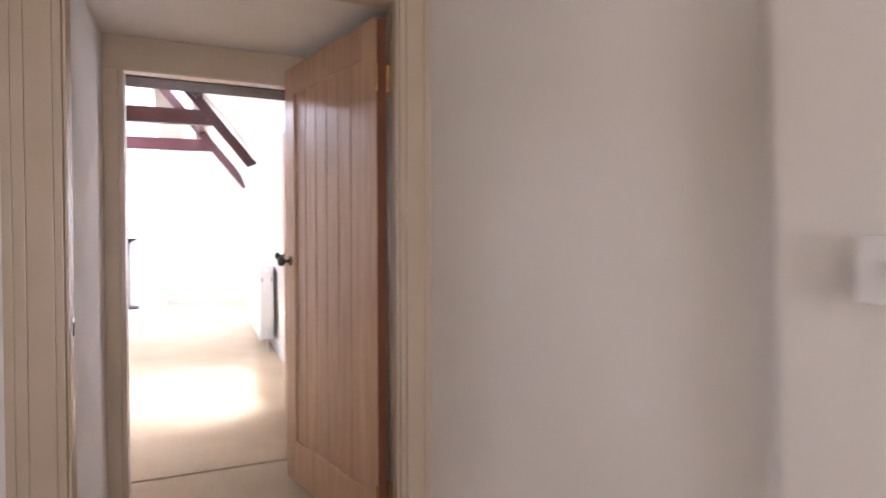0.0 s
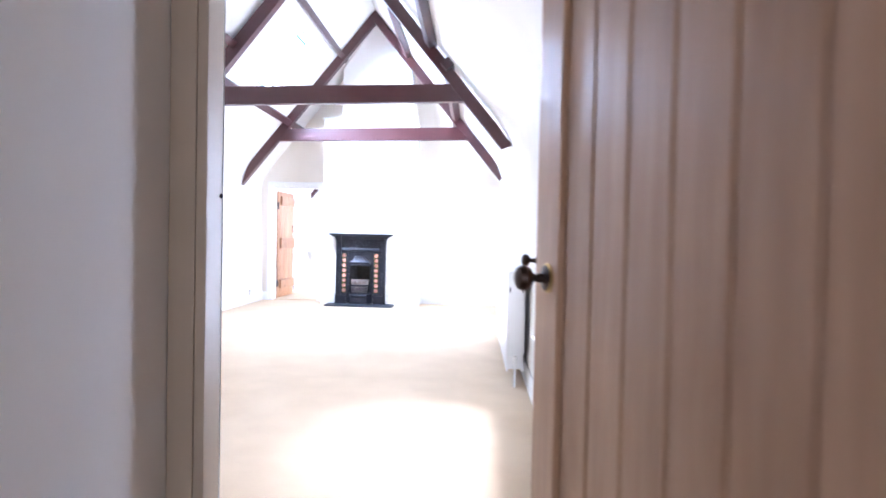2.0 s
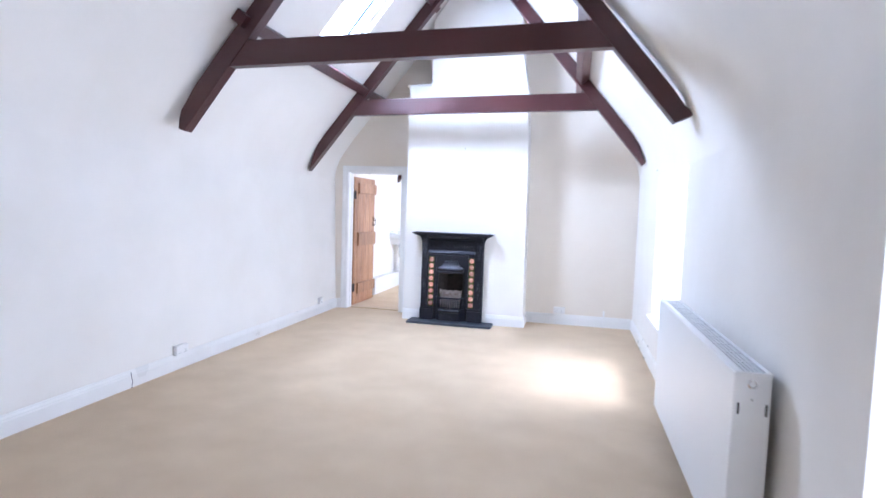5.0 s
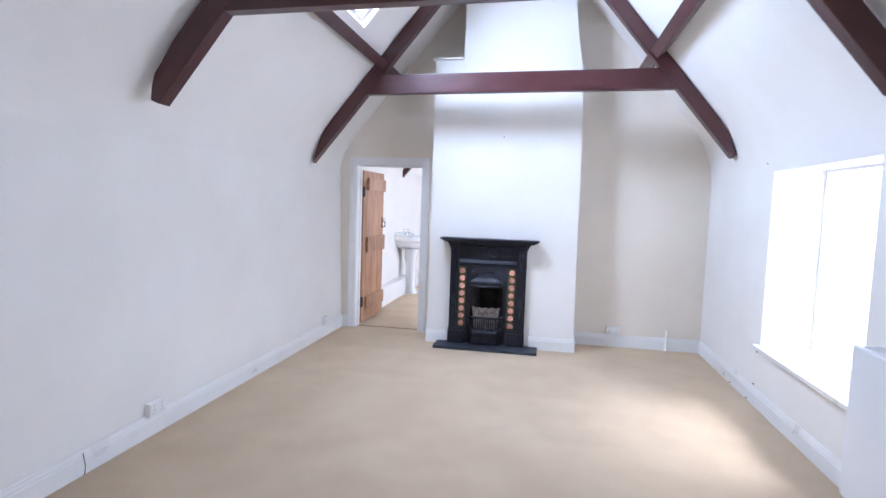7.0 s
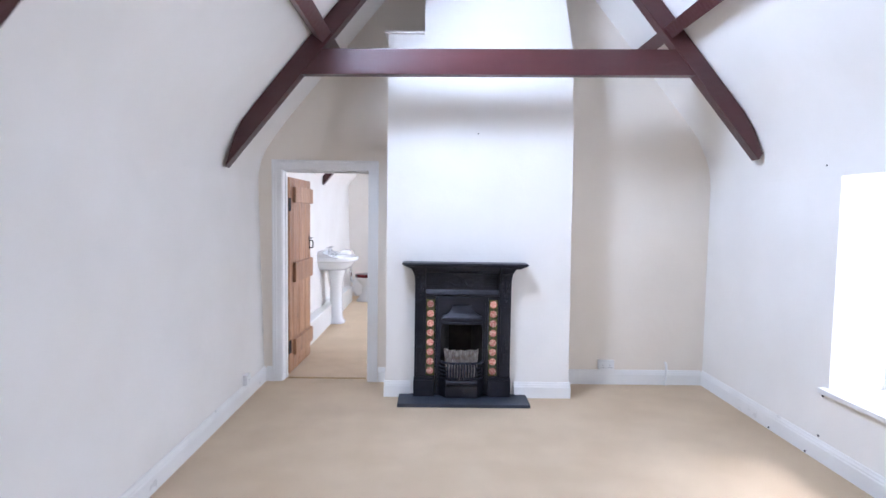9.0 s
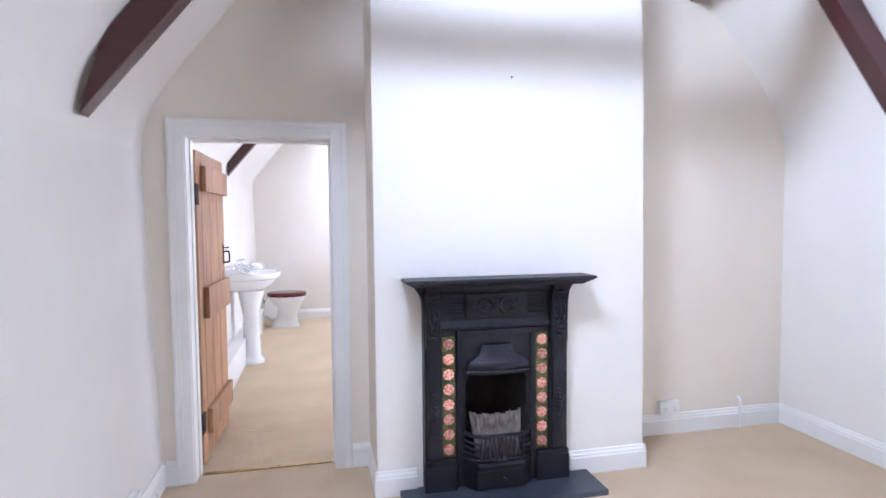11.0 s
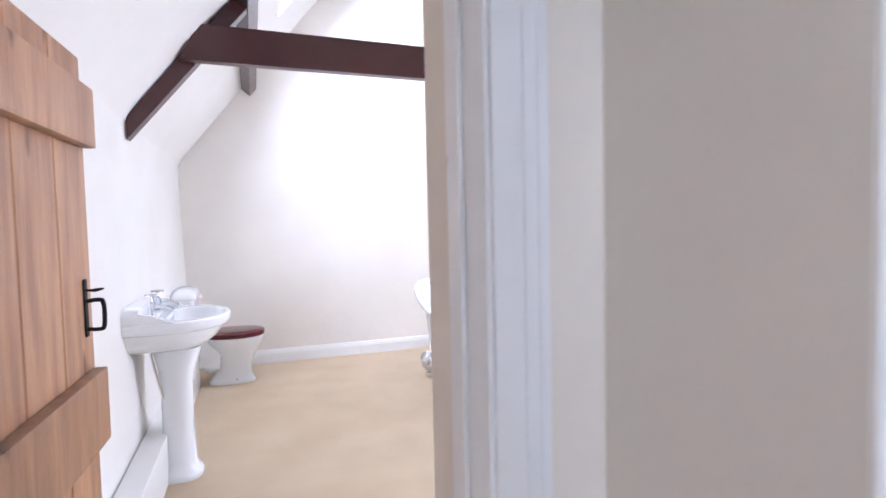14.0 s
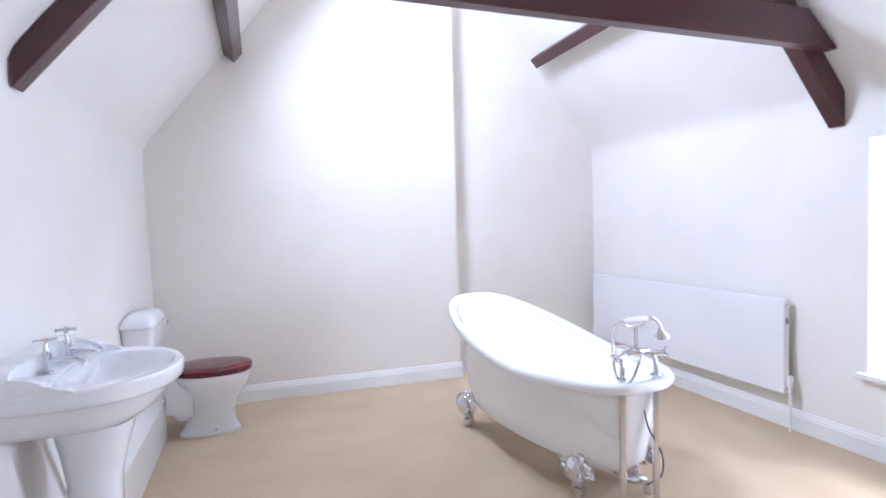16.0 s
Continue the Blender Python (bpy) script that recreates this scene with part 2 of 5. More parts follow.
def loft(rings, cap=True, bm=None):
    bm = bm or bmesh.new()
    made = [[bm.verts.new(p) for p in ring] for ring in rings]
    count = len(made[0])
    for lo, hi in zip(made, made[1:]):
        for k in range(count):
            bm.faces.new((lo[k], lo[(k + 1) % count], hi[(k + 1) % count], hi[k]))
    if cap:
        bm.faces.new(made[0][::-1])
        bm.faces.new(made[-1])
    return bm


def wall_with_openings(name, axis, face, back, lo, hi, top, openings, label, bottom=0.0, mat=PLASTER):
    """A wall across axis between face and back, from lo to hi, with (lo, hi, sill, head) openings through it."""
    bm = bmesh.new()
    def put(a, b, z0, z1):
        if b - a < 1e-4 or z1 - z0 < 1e-4:
            return
        if axis == "x":
            add_box(bm, (min(face, back), a, z0), (max(face, back), b, z1))
        else:
            add_box(bm, (a, min(face, back), z0), (b, max(face, back), z1))
    at = lo
    for a, b, sill, head in sorted(openings):
        put(at, a, bottom, top)
        put(a, b, bottom, sill)
        put(a, b, head, top)
        at = b
    put(at, hi, bottom, top)
    return structure(part(name, bm, mat), label, "wall")


# ---- the shell ----
WIDTH, EAVE, RISE, PITCH = 4.1, 1.85, 2.14, 1.22
RIDGE = RISE + PITCH * WIDTH / 2
LEAN = 0.05
FRONT_IN, GABLE, BATH_IN, BATH_FAR = 0.60, 8.6, 8.885, 13.9

SILL, HEAD = 0.47, 1.87
WINDOWS = [(1.5, 2.86), (5.55, 6.95), (10.0, 11.32)]

wall_with_openings("wall_east", "x", WIDTH, WIDTH + 0.4, -0.1, 14.4, EAVE + 0.12, [(a, b, SILL, HEAD) for a, b in WINDOWS], "cream white plastered wall with deep window openings")
structure(part("wall_west", prism([(0.0, 0.0), (-LEAN, EAVE), (-0.4, EAVE), (-0.4, 0.0)], "y", -0.1, 14.4), PLASTER), "cream white plastered side wall, leaning slightly outwards", "wall")
DOOR = (0.150, 0.972, 0.0, 1.97)
wall_with_openings("wall_gable", "y", GABLE, BATH_IN, -LEAN, WIDTH, 2.02, [DOOR], "cream plastered gable wall with a doorway", mat=CREAM_PLASTER)
reveal = bmesh.new()
add_box(reveal, (0.951, 8.766, 0.0), (0.9715, BATH_IN - 0.001, 1.95), 0.004)
add_box(reveal, (0.1505, 8.766, 1.951), (0.9715, BATH_IN - 0.001, 1.9695), 0.004)
structure(part("wall_reveal", reveal, CREAM_PLASTER), "cream plastered reveal behind the door lining", "wall")
ENTRY = (3.088, 3.965, 0.0, 1.93)
wall_with_openings("wall_front", "y", 0.396, 0.33, 0.0, WIDTH, EAVE + 0.2, [ENTRY], "plastered front wall with the entry opening")
wall_with_openings("wall_front_inner", "y", FRONT_IN, 0.398, 0.0, WIDTH, EAVE + 0.2, [(2.93, 3.965, 0.0, 1.93)], "plastered inner half of the front wall, splayed at the doorway")


def gable_top(name, lo, hi, base):
    bm = prism([(-LEAN, base), (WIDTH, base), (WIDTH, RISE + 0.08), (WIDTH / 2, RIDGE + 0.1), (-LEAN, RISE + 0.08)], "y", lo, hi)
    return structure(part(name, bm, CREAM_PLASTER), "cream plastered gable triangle under the roof", "wall")


gable_top("wall_gable_top", GABLE, BATH_IN, 2.02)
gable_top("wall_front_top", 0.332, FRONT_IN - 0.002, EAVE + 0.2)

# far end of the bathroom: a flat wall, a slightly proud middle and a recess
bm = bmesh.new()
for a, b, y in ((-LEAN, 1.70, BATH_FAR), (1.70, 2.52, BATH_FAR), (2.52, WIDTH, BATH_FAR + 0.17)):
    prism([(a, 0.0), (b, 0.0), (b, min(RISE + PITCH * b, RISE + PITCH * (WIDTH - b))), *([(WIDTH / 2, RIDGE)] if a < WIDTH / 2 < b else []), (a, min(RISE + PITCH * a, RISE + PITCH * (WIDTH - a)))], "y", y, 14.4, bm=bm)
add_box(bm, (1.70, BATH_FAR - 0.0105, 0.0), (2.52, BATH_FAR + 0.02, 0.137))
structure(part("wall_north", bm, IVORY_PLASTER), "ivory plastered end wall with a shallow chimney projection", "wall")

# floors
structure(part("floor", box((-0.02, 0.552, -0.12), (WIDTH + 0.02, 8.69, 0.0)), CARPET), "beige short-pile carpet, lightly marked", "carpet")
structure(part("floor_bathroom", box((-0.02, 8.70, -0.12), (WIDTH + 0.02, 14.4, 0.0)), CARPET), "beige short-pile bathroom carpet", "carpet")
structure(part("floor_lobby", box((2.9, -0.64, -0.12), (4.2, 0.54, -0.004)), CARPET), "beige carpet between the two doors", "carpet")
structure(part("floor_landing", box((2.2, -4.6, -0.3), (5.0, -0.645, -0.17)), CARPET), "beige landing carpet, one step lower", "carpet")
part("gap", box((3.09, 0.54, -0.06), (3.93, 0.552, -0.008)), DARK, bpy.data.objects["floor_lobby"], "dark joint in the carpet")


def slope(name, y0, y1, left, holes=(), sharp=False):
    """One side of the roof lining, curved where it meets the wall, with openings (y0, y1, x0, x1)."""
    lean = LEAN if left else 0.0
    foot = [(-lean, EAVE), (0.006 - lean, EAVE + 0.08), (0.022 - lean * 0.9, EAVE + 0.17), (0.055 - lean * 0.75, EAVE + 0.27), (0.13 - lean * 0.5, RISE + PITCH * (0.13 - lean * 0.5) - 0.012)]
    if sharp:
        foot = [(-lean, EAVE), (0.002 - lean, RISE - 0.09), (0.012 - lean, RISE - PITCH * lean - 0.01), (0.04 - lean, RISE + PITCH * (0.04 - lean) - 0.004)]
    stops = sorted({0.22, WIDTH / 2, *[v for h in holes for v in h[2:]]})
    line = foot + [(x, RISE + PITCH * x) for x in stops]
    cuts = sorted({y0, y1, *[v for h in holes for v in h[:2]]})
    bm = bmesh.new()
    mirror = (lambda x: x) if left else (lambda x: WIDTH - x)
    under = [[bm.verts.new((mirror(x), y, z)) for x, z in line] for y in cuts]
    over = [[bm.verts.new((mirror(x - (0.1 if x < WIDTH / 2 - 0.01 else 0)), y, z + 0.16)) for x, z in line] for y in cuts]
    kept = set()
    for r in range(len(cuts) - 1):
        for k in range(len(line) - 1):
            if not any(cuts[r] >= h[0] - 1e-6 and cuts[r + 1] <= h[1] + 1e-6 and line[k][0] >= h[2] - 1e-6 and line[k + 1][0] <= h[3] + 1e-6 for h in holes):
                kept.add((r, k))
    for r, k in sorted(kept):
        ring = [(r, k), (r + 1, k), (r + 1, k + 1), (r, k + 1)]
        bm.faces.new([under[p][q] for p, q in ring])
        bm.faces.new([over[p][q] for p, q in ring[::-1]])
        for near, p, q in (((r, k - 1), ring[0], ring[1]), ((r + 1, k), ring[1], ring[2]), ((r, k + 1), ring[2], ring[3]), ((r - 1, k), ring[3], ring[0])):
            if near not in kept:
                bm.faces.new((under[p[0]][p[1]], under[q[0]][q[1]], over[q[0]][q[1]], over[p[0]][p[1]]))
    return structure(part(name, bm, PLASTER, smooth=True), "cream white sloping plaster ceiling between the trusses", "ceiling")


SKYLIGHT = (6.28, 7.06, 0.738, 1.36)
slope("ceiling_west", FRONT_IN - 0.1, GABLE + 0.08, True, [SKYLIGHT])
slope("ceiling_east", FRONT_IN - 0.1, GABLE + 0.08, False)
# unseen roof opening, added to bring more light into the bathroom
ADDED_BATH_SKYLIGHT = (12.1, 12.9, 0.9, 1.5)
slope("ceiling_bath_west", BATH_IN - 0.07, 14.4, True, [ADDED_BATH_SKYLIGHT], True)
slope("ceiling_bath_east", BATH_IN - 0.07, 14.4, False, (), True)

# lobby and landing
structure(part("wall_lobby_west", box((2.93, -0.50, -0.12), (3.032, 0.328, 2.05)), PLASTER), "plastered lobby side wall", "wall")
structure(part("wall_lobby_east", box((4.11, -0.50, -0.12), (4.25, 0.328, 2.05)), PLASTER), "plastered lobby side wall", "wall")
structure(part("ceiling_lobby", box((2.93, -0.50, 2.05), (4.25, 0.328, 2.2)), PLASTER), "low plaster ceiling over the lobby", "ceiling")
wall_with_openings("wall_landing_north", "y", -0.62, -0.502, 2.2, 5.0, 2.4, [(3.034, 4.105, -0.17, 2.045)], "plastered landing wall with a door opening", bottom=-0.2)
structure(part("wall_landing_west", box((2.6, -4.6, -0.2), (2.86, -0.622, 2.4)), PLASTER), "plastered landing wall", "wall")
bm = prism([(4.165, -0.622), (4.33, -1.79), (4.235, -1.875), (4.2, -4.6), (4.6, -4.6), (4.6, -0.622)], "z", -0.2, 2.4, bevel=0.012)
for v in bm.verts:
    if -2.2 < v.co.y < -1.6:
        v.co.y += 0.035 * (v.co.z - 1.1)
structure(part("wall_landing_east", bm, PLASTER), "uneven plastered landing wall with a rounded corner", "wall")
# unseen end wall; its opening is added to let a lamp light the landing
wall_with_openings("wall_landing_south", "y", -4.6, -4.75, 2.2, 5.0, 2.4, [(3.1, 3.9, 0.7, 1.7)], "plastered landing end wall, unseen, with an added opening for a lamp", bottom=-0.2)
structure(part("ceiling_landing", box((2.2, -4.75, 2.4), (5.0, -0.502, 2.5)), PLASTER), "plaster landing ceiling", "ceiling")
backdrop = bmesh.new()
backdrop.faces.new([backdrop.verts.new(p) for p in ((5.7, -1.0, -1.5), (5.7, 15.0, -1.5), (5.7, 15.0, 2.55), (5.7, -1.0, 2.55))])
structure(part("backdrop", backdrop, SKY_GLOW), "white overcast brightness beyond the windows", "sky")
structure(part("ground", box((-400, -400, -3.2), (400, 400, -3.0)), LAWN), "grass outside, far below the windows", "ground")


# ---- trim ----
def skirting(name, a, b, inward, parent_label="white gloss moulded skirting board"):
    """A moulded board from a to b on the floor; inward points into the room."""
    a, b, n = Vector((*a, 0)), Vector((*b, 0)), Vector((*inward, 0))
    shape = [(0.0, 0.0), (0.018, 0.0), (0.018, 0.095), (0.014, 0.104), (0.014, 0.112), (0.008, 0.124), (0.006, 0.135), (0.0, 0.138)]
    bm = bmesh.new()
    ra = [bm.verts.new(a + n * d + Vector((0, 0, z))) for d, z in shape]
    rb = [bm.verts.new(b + n * d + Vector((0, 0, z))) for d, z in shape]
    bm.faces.new(ra)
    bm.faces.new(rb[::-1])
    for i in range(len(shape)):
        j = (i + 1) % len(shape)
        bm.faces.new((ra[j], ra[i], rb[i], rb[j]))
    return structure(part(name, bm, WHITE_GLOSS), parent_label, "skirting board")


BX0, BX1, BY, SHOULDER = 1.160, 2.735, 8.19, 3.05
skirting("baseboard", (0.0, FRONT_IN), (0.0, GABLE), (1, 0))
skirting("baseboard", (WIDTH, GABLE), (WIDTH, FRONT_IN), (-1, 0))
skirting("baseboard", (1.05, GABLE), (BX0, GABLE), (0, -1))
skirting("baseboard", (BX1, GABLE), (WIDTH - 0.018, GABLE), (0, -1))
skirting("baseboard", (BX0, GABLE - 0.016), (BX0, BY - 0.0155), (-1, 0))
skirting("baseboard", (BX1, BY - 0.0155), (BX1, GABLE - 0.016), (1, 0))
skirting("baseboard", (BX0 - 0.0155, BY), (1.37, BY), (0, -1))
skirting("baseboard", (2.26, BY), (BX1 + 0.0155, BY), (0, -1))
skirting("baseboard", (0.018, GABLE), (0.08, GABLE), (0, -1))
skirting("baseboard", (WIDTH, 14.04), (WIDTH, BATH_IN), (-1, 0))
skirting("baseboard", (0.125, BATH_FAR), (1.70, BATH_FAR), (0, -1))
skirting("baseboard", (1.70, BATH_FAR - 0.010), (2.535, BATH_FAR - 0.010), (0, -1))
skirting("baseboard", (2.52, BATH_FAR + 0.17), (WIDTH - 0.018, BATH_FAR + 0.17), (0, -1))
skirting("baseboard", (1.05, BATH_IN), (WIDTH - 0.018, BATH_IN), (0, 1))

# chimney breast: full width below, set in on one side above the shoulder and curved in on the other
left_half = [(BX0, 0.0), (1.612, 0.0), (1.612, 0.82), (1.815, 0.82), (1.815, 4.35), (1.46, 3.86), (1.46, SHOULDER), (BX0, SHOULDER)]
right_half = [(1.99, 0.0), (BX1, 0.0), (BX1 - 0.02, 2.3), (2.69, 2.95), (2.655, 3.15), (2.62, 3.35), (2.60, 3.6), (2.58, 3.88), (2.05, RIDGE), (1.815, 4.35), (1.815, 0.82), (1.99, 0.82)]
bm = prism(left_half, "y", BY, GABLE + 0.001)
prism(right_half, "y", BY, GABLE + 0.001, bm=bm)
structure(part("wall_chimney_breast", bm, PLASTER), "white plastered chimney breast with a stepped shoulder", "chimney breast")
# thin cream layer on the breast's left side only; its front stays white
structure(part("wall_chimney_return", box((BX0 - 0.004, BY + 0.003, 0.139), (BX0 - 0.0005, GABLE - 0.001, SHOULDER - 0.001)), CREAM_PLASTER), "thin cream-coloured layer over one side of the chimney breast", "wall")
structure(part("trim", box((BX0 - 0.03, BY - 0.02, SHOULDER), (1.46, GABLE, SHOULDER + 0.022), 0.006), PLASTER), "thin ledge capping the chimney shoulder", "ledge")


def architrave(name, x0, x1, head, y, out, mat, width=0.088, foot=0.0):
    """Moulded boards round an opening on the face at y; out is -1 or 1."""
    ob = thing(name, "white gloss moulded door surround" if mat is WHITE_GLOSS else "cream painted door surround", "door frame")
    tagged(ob, kind="structure")
    depth = 0.022
    steps = ((0.0, 0.55, 0.72), (0.55, 0.8, 0.9), (0.8, 1.0, 1.0))
    for side, sign in ((x0, -1), (x1, 1)):
        bm = bmesh.new()
        for a, b, d in steps:
            lo, hi = sorted((side + sign * width * a, side + sign * width * b))
            ya, yb = sorted((y, y + out * depth * d))
            add_box(bm, (lo, ya, foot), (hi, yb, head + width * b), 0.003)
        part("upright", bm, mat, ob)
    bm = bmesh.new()
    for a, b, d in steps:
        ya, yb = sorted((y, y + out * depth * d))
        add_box(bm, (x0 - width * a, ya, head + width * a), (x1 + width * a, yb, head + width * b), 0.003)
    part("head", bm, mat, ob)
    return ob


def lining(name, x0, x1, head, y0, y1, mat, label, foot=0.0, thick=0.03, stop=None):
    ob = thing(name, label, "door lining")
    tagged(ob, kind="structure")
    part("jamb", box((x0 - thick, y0, foot), (x0, y1, head), 0.003), mat, ob)
    part("jamb", box((x1, y0, foot), (x1 + thick, y1, head), 0.003), mat, ob)
    part("head", box((x0 - thick, y0, head), (x1 + thick, y1, head + thick), 0.003), mat, ob)
    if stop:
        a, b = stop
        part("stop", box((x0 + 0.0005, a, foot), (x0 + 0.009, b, head), 0.003), mat, ob)
        part("stop", box((x1 - 0.009, a, foot), (x1 - 0.0005, b, head), 0.002), mat, ob)
        part("stop", box((x0 + 0.013, a, head - 0.013), (x1 - 0.013, b, head - 0.0005), 0.002), mat, ob)
    return ob


architrave("door_frame", 0.165, 0.957, 1.955, GABLE, -1, WHITE_GLOSS)
lining("door_lining", 0.172, 0.95, 1.948, GABLE - 0.004, 8.764, WHITE_GLOSS, "white gloss door lining", thick=0.02, stop=(8.68, 8.74))
tagged(part("threshold_strip", box((0.195, 8.68, 0.0), (0.928, 8.712, 0.006), 0.003), BRASS), "pale worn metal carpet strip in the doorway", "threshold strip")
architrave("door_frame", 3.055, 4.08, 2.02, -0.62, -1, CREAM_GLOSS, width=0.115, foot=-0.17)
lining("door_lining", 3.075, 4.06, 2.0, -0.624, -0.498, CREAM_GLOSS, "cream painted outer door lining", foot=-0.17, thick=0.04, stop=(-0.61, -0.57))
splay = thing("door_lining", "white gloss splayed lining on the room side of the doorway", "door lining")
tagged(splay, kind="structure")
part("jamb", prism([(3.08, 0.399), (3.112, 0.399), (2.972, FRONT_IN), (2.934, FRONT_IN)], "z", 0.0, 1.895, bevel=0.002), WHITE_GLOSS, splay)
part("jamb", box((3.94, 0.399, 0.0), (3.964, 0.52, 1.895), 0.003), WHITE_GLOSS, splay)
structure(part("lintel", box((2.931, 0.399, 1.896), (3.964, FRONT_IN - 0.002, 1.929), 0.004), LINTEL), "rough dark timber lintel over the inner doorway", "lintel")
lining("door_lining", 3.112, 3.94, 1.90, 0.322, 0.394, CREAM_GLOSS, "cream painted inner door frame", thick=0.022)
facing = thing("door_frame", "cream painted boards facing the inner doorway", "door frame")
tagged(facing, kind="structure")
part("upright", box((3.034, 0.318, 0.0), (3.0895, 0.3285, 1.905), 0.002), CREAM_GLOSS, facing)
part("upright", box((3.9625, 0.318, 0.0), (4.108, 0.3285, 1.905), 0.002), CREAM_GLOSS, facing)
part("head", box((3.034, 0.318, 1.906), (4.108, 0.3285, 2.048), 0.002), CREAM_GLOSS, facing)


# ---- windows ----
def window(name, y0, y1, label):
    """A white casement set deep in the east wall, with a sill board; the light of the sky comes in through it."""
    ob = thing(name, label, "window")
    tagged(ob, kind="structure")
    xf = WIDTH + 0.36
    w = 0.022
    bm = bmesh.new()
    for lo, hi in (((y0, SILL), (y0 + w, HEAD)), ((y1 - w, SILL), (y1, HEAD)), ((y0 + w, SILL), (y1 - w, SILL + w)), ((y0 + w, HEAD - w), (y1 - w, HEAD))):
        add_box(bm, (xf, lo[0], lo[1]), (xf + 0.03, hi[0], hi[1]), 0.004)
    part("window_frame", bm, WHITE_GLOSS, ob)
    pane = part("pane", box((xf + 0.004, y0 + w, SILL + w), (xf + 0.010, y1 - w, HEAD - w)), GLASS, ob)
    pane.visible_shadow = False
    part("window_sill", box((WIDTH - 0.045, y0 - 0.045, SILL - 0.012), (xf, y1 + 0.045, SILL + 0.02), 0.006), WHITE_GLOSS, ob, "white gloss window board")
    return ob


for k, (a, b) in enumerate(WINDOWS):
    window(f"window_{k + 1}", a, b, "white painted window in a deep plastered reveal")
    window_light("window_daylight", (WIDTH + 0.397, (a + b) / 2, (SILL + HEAD) / 2), b - a - 0.004, HEAD - SILL - 0.004, (3.0, (a + b) / 2, (SILL + HEAD) / 2), (11, 11, 38)[k], tint=(0.88, 0.94, 1.0))
# lamp behind the viewpoint, added to brighten the landing; no such window known
window_light("added_landing_light", (3.5, -4.62, 1.2), 0.8, 1.0, (3.5, 0.0, 0.9), 10, (1.0, 0.93, 0.85))


def skylight(name, hole, power, tint):
    y0, y1, x0, x1 = hole
    ob = thing(name, "pitched roof window with a white frame in the sloping ceiling", "roof window")
    tagged(ob, kind="structure")
    def on(x, lift):
        return (x - 0.77 * lift, RISE + PITCH * x + 0.63 * lift)
    def bar(ya, yb, xa, xb, lo, hi):
        return prism([on(xa, lo), on(xb, lo), on(xb, hi), on(xa, hi)], "y", ya, yb)
    dx = 0.035
    part("window_frame", bar(y0 + 0.002, y0 + 0.05, x0 + 0.002, x1 - 0.002, 0.06, 0.15), WHITE_GLOSS, ob)
    part("window_frame", bar(y1 - 0.05, y1 - 0.002, x0 + 0.002, x1 - 0.002, 0.06, 0.15), WHITE_GLOSS, ob)
    part("window_frame", bar(y0 + 0.05, y1 - 0.05, x0 + 0.002, x0 + dx, 0.06, 0.15), WHITE_GLOSS, ob)
    part("window_frame", bar(y0 + 0.05, y1 - 0.05, x1 - dx, x1 - 0.002, 0.06, 0.15), WHITE_GLOSS, ob)
    pane = part("pane", bar(y0 + 0.05, y1 - 0.05, x0 + dx, x1 - dx, 0.10, 0.106), GLASS, ob)
    pane.visible_shadow = False
    mid = (x0 + x1) / 2
    c = on(mid, 0.16)
    t = on(mid, -1.0)
    window_light("skylight_daylight", (c[0], (y0 + y1) / 2, c[1]), x1 - x0, y1 - y0, (t[0], (y0 + y1) / 2 + 0.001, t[1]), power, tint)
    return ob


skylight("window_4", SKYLIGHT, 86, (0.80, 0.90, 1.0))
# this roof window and its lamp are added out of view for brightness
skylight("window_5", ADDED_BATH_SKYLIGHT, 102, (0.86, 0.93, 1.0))


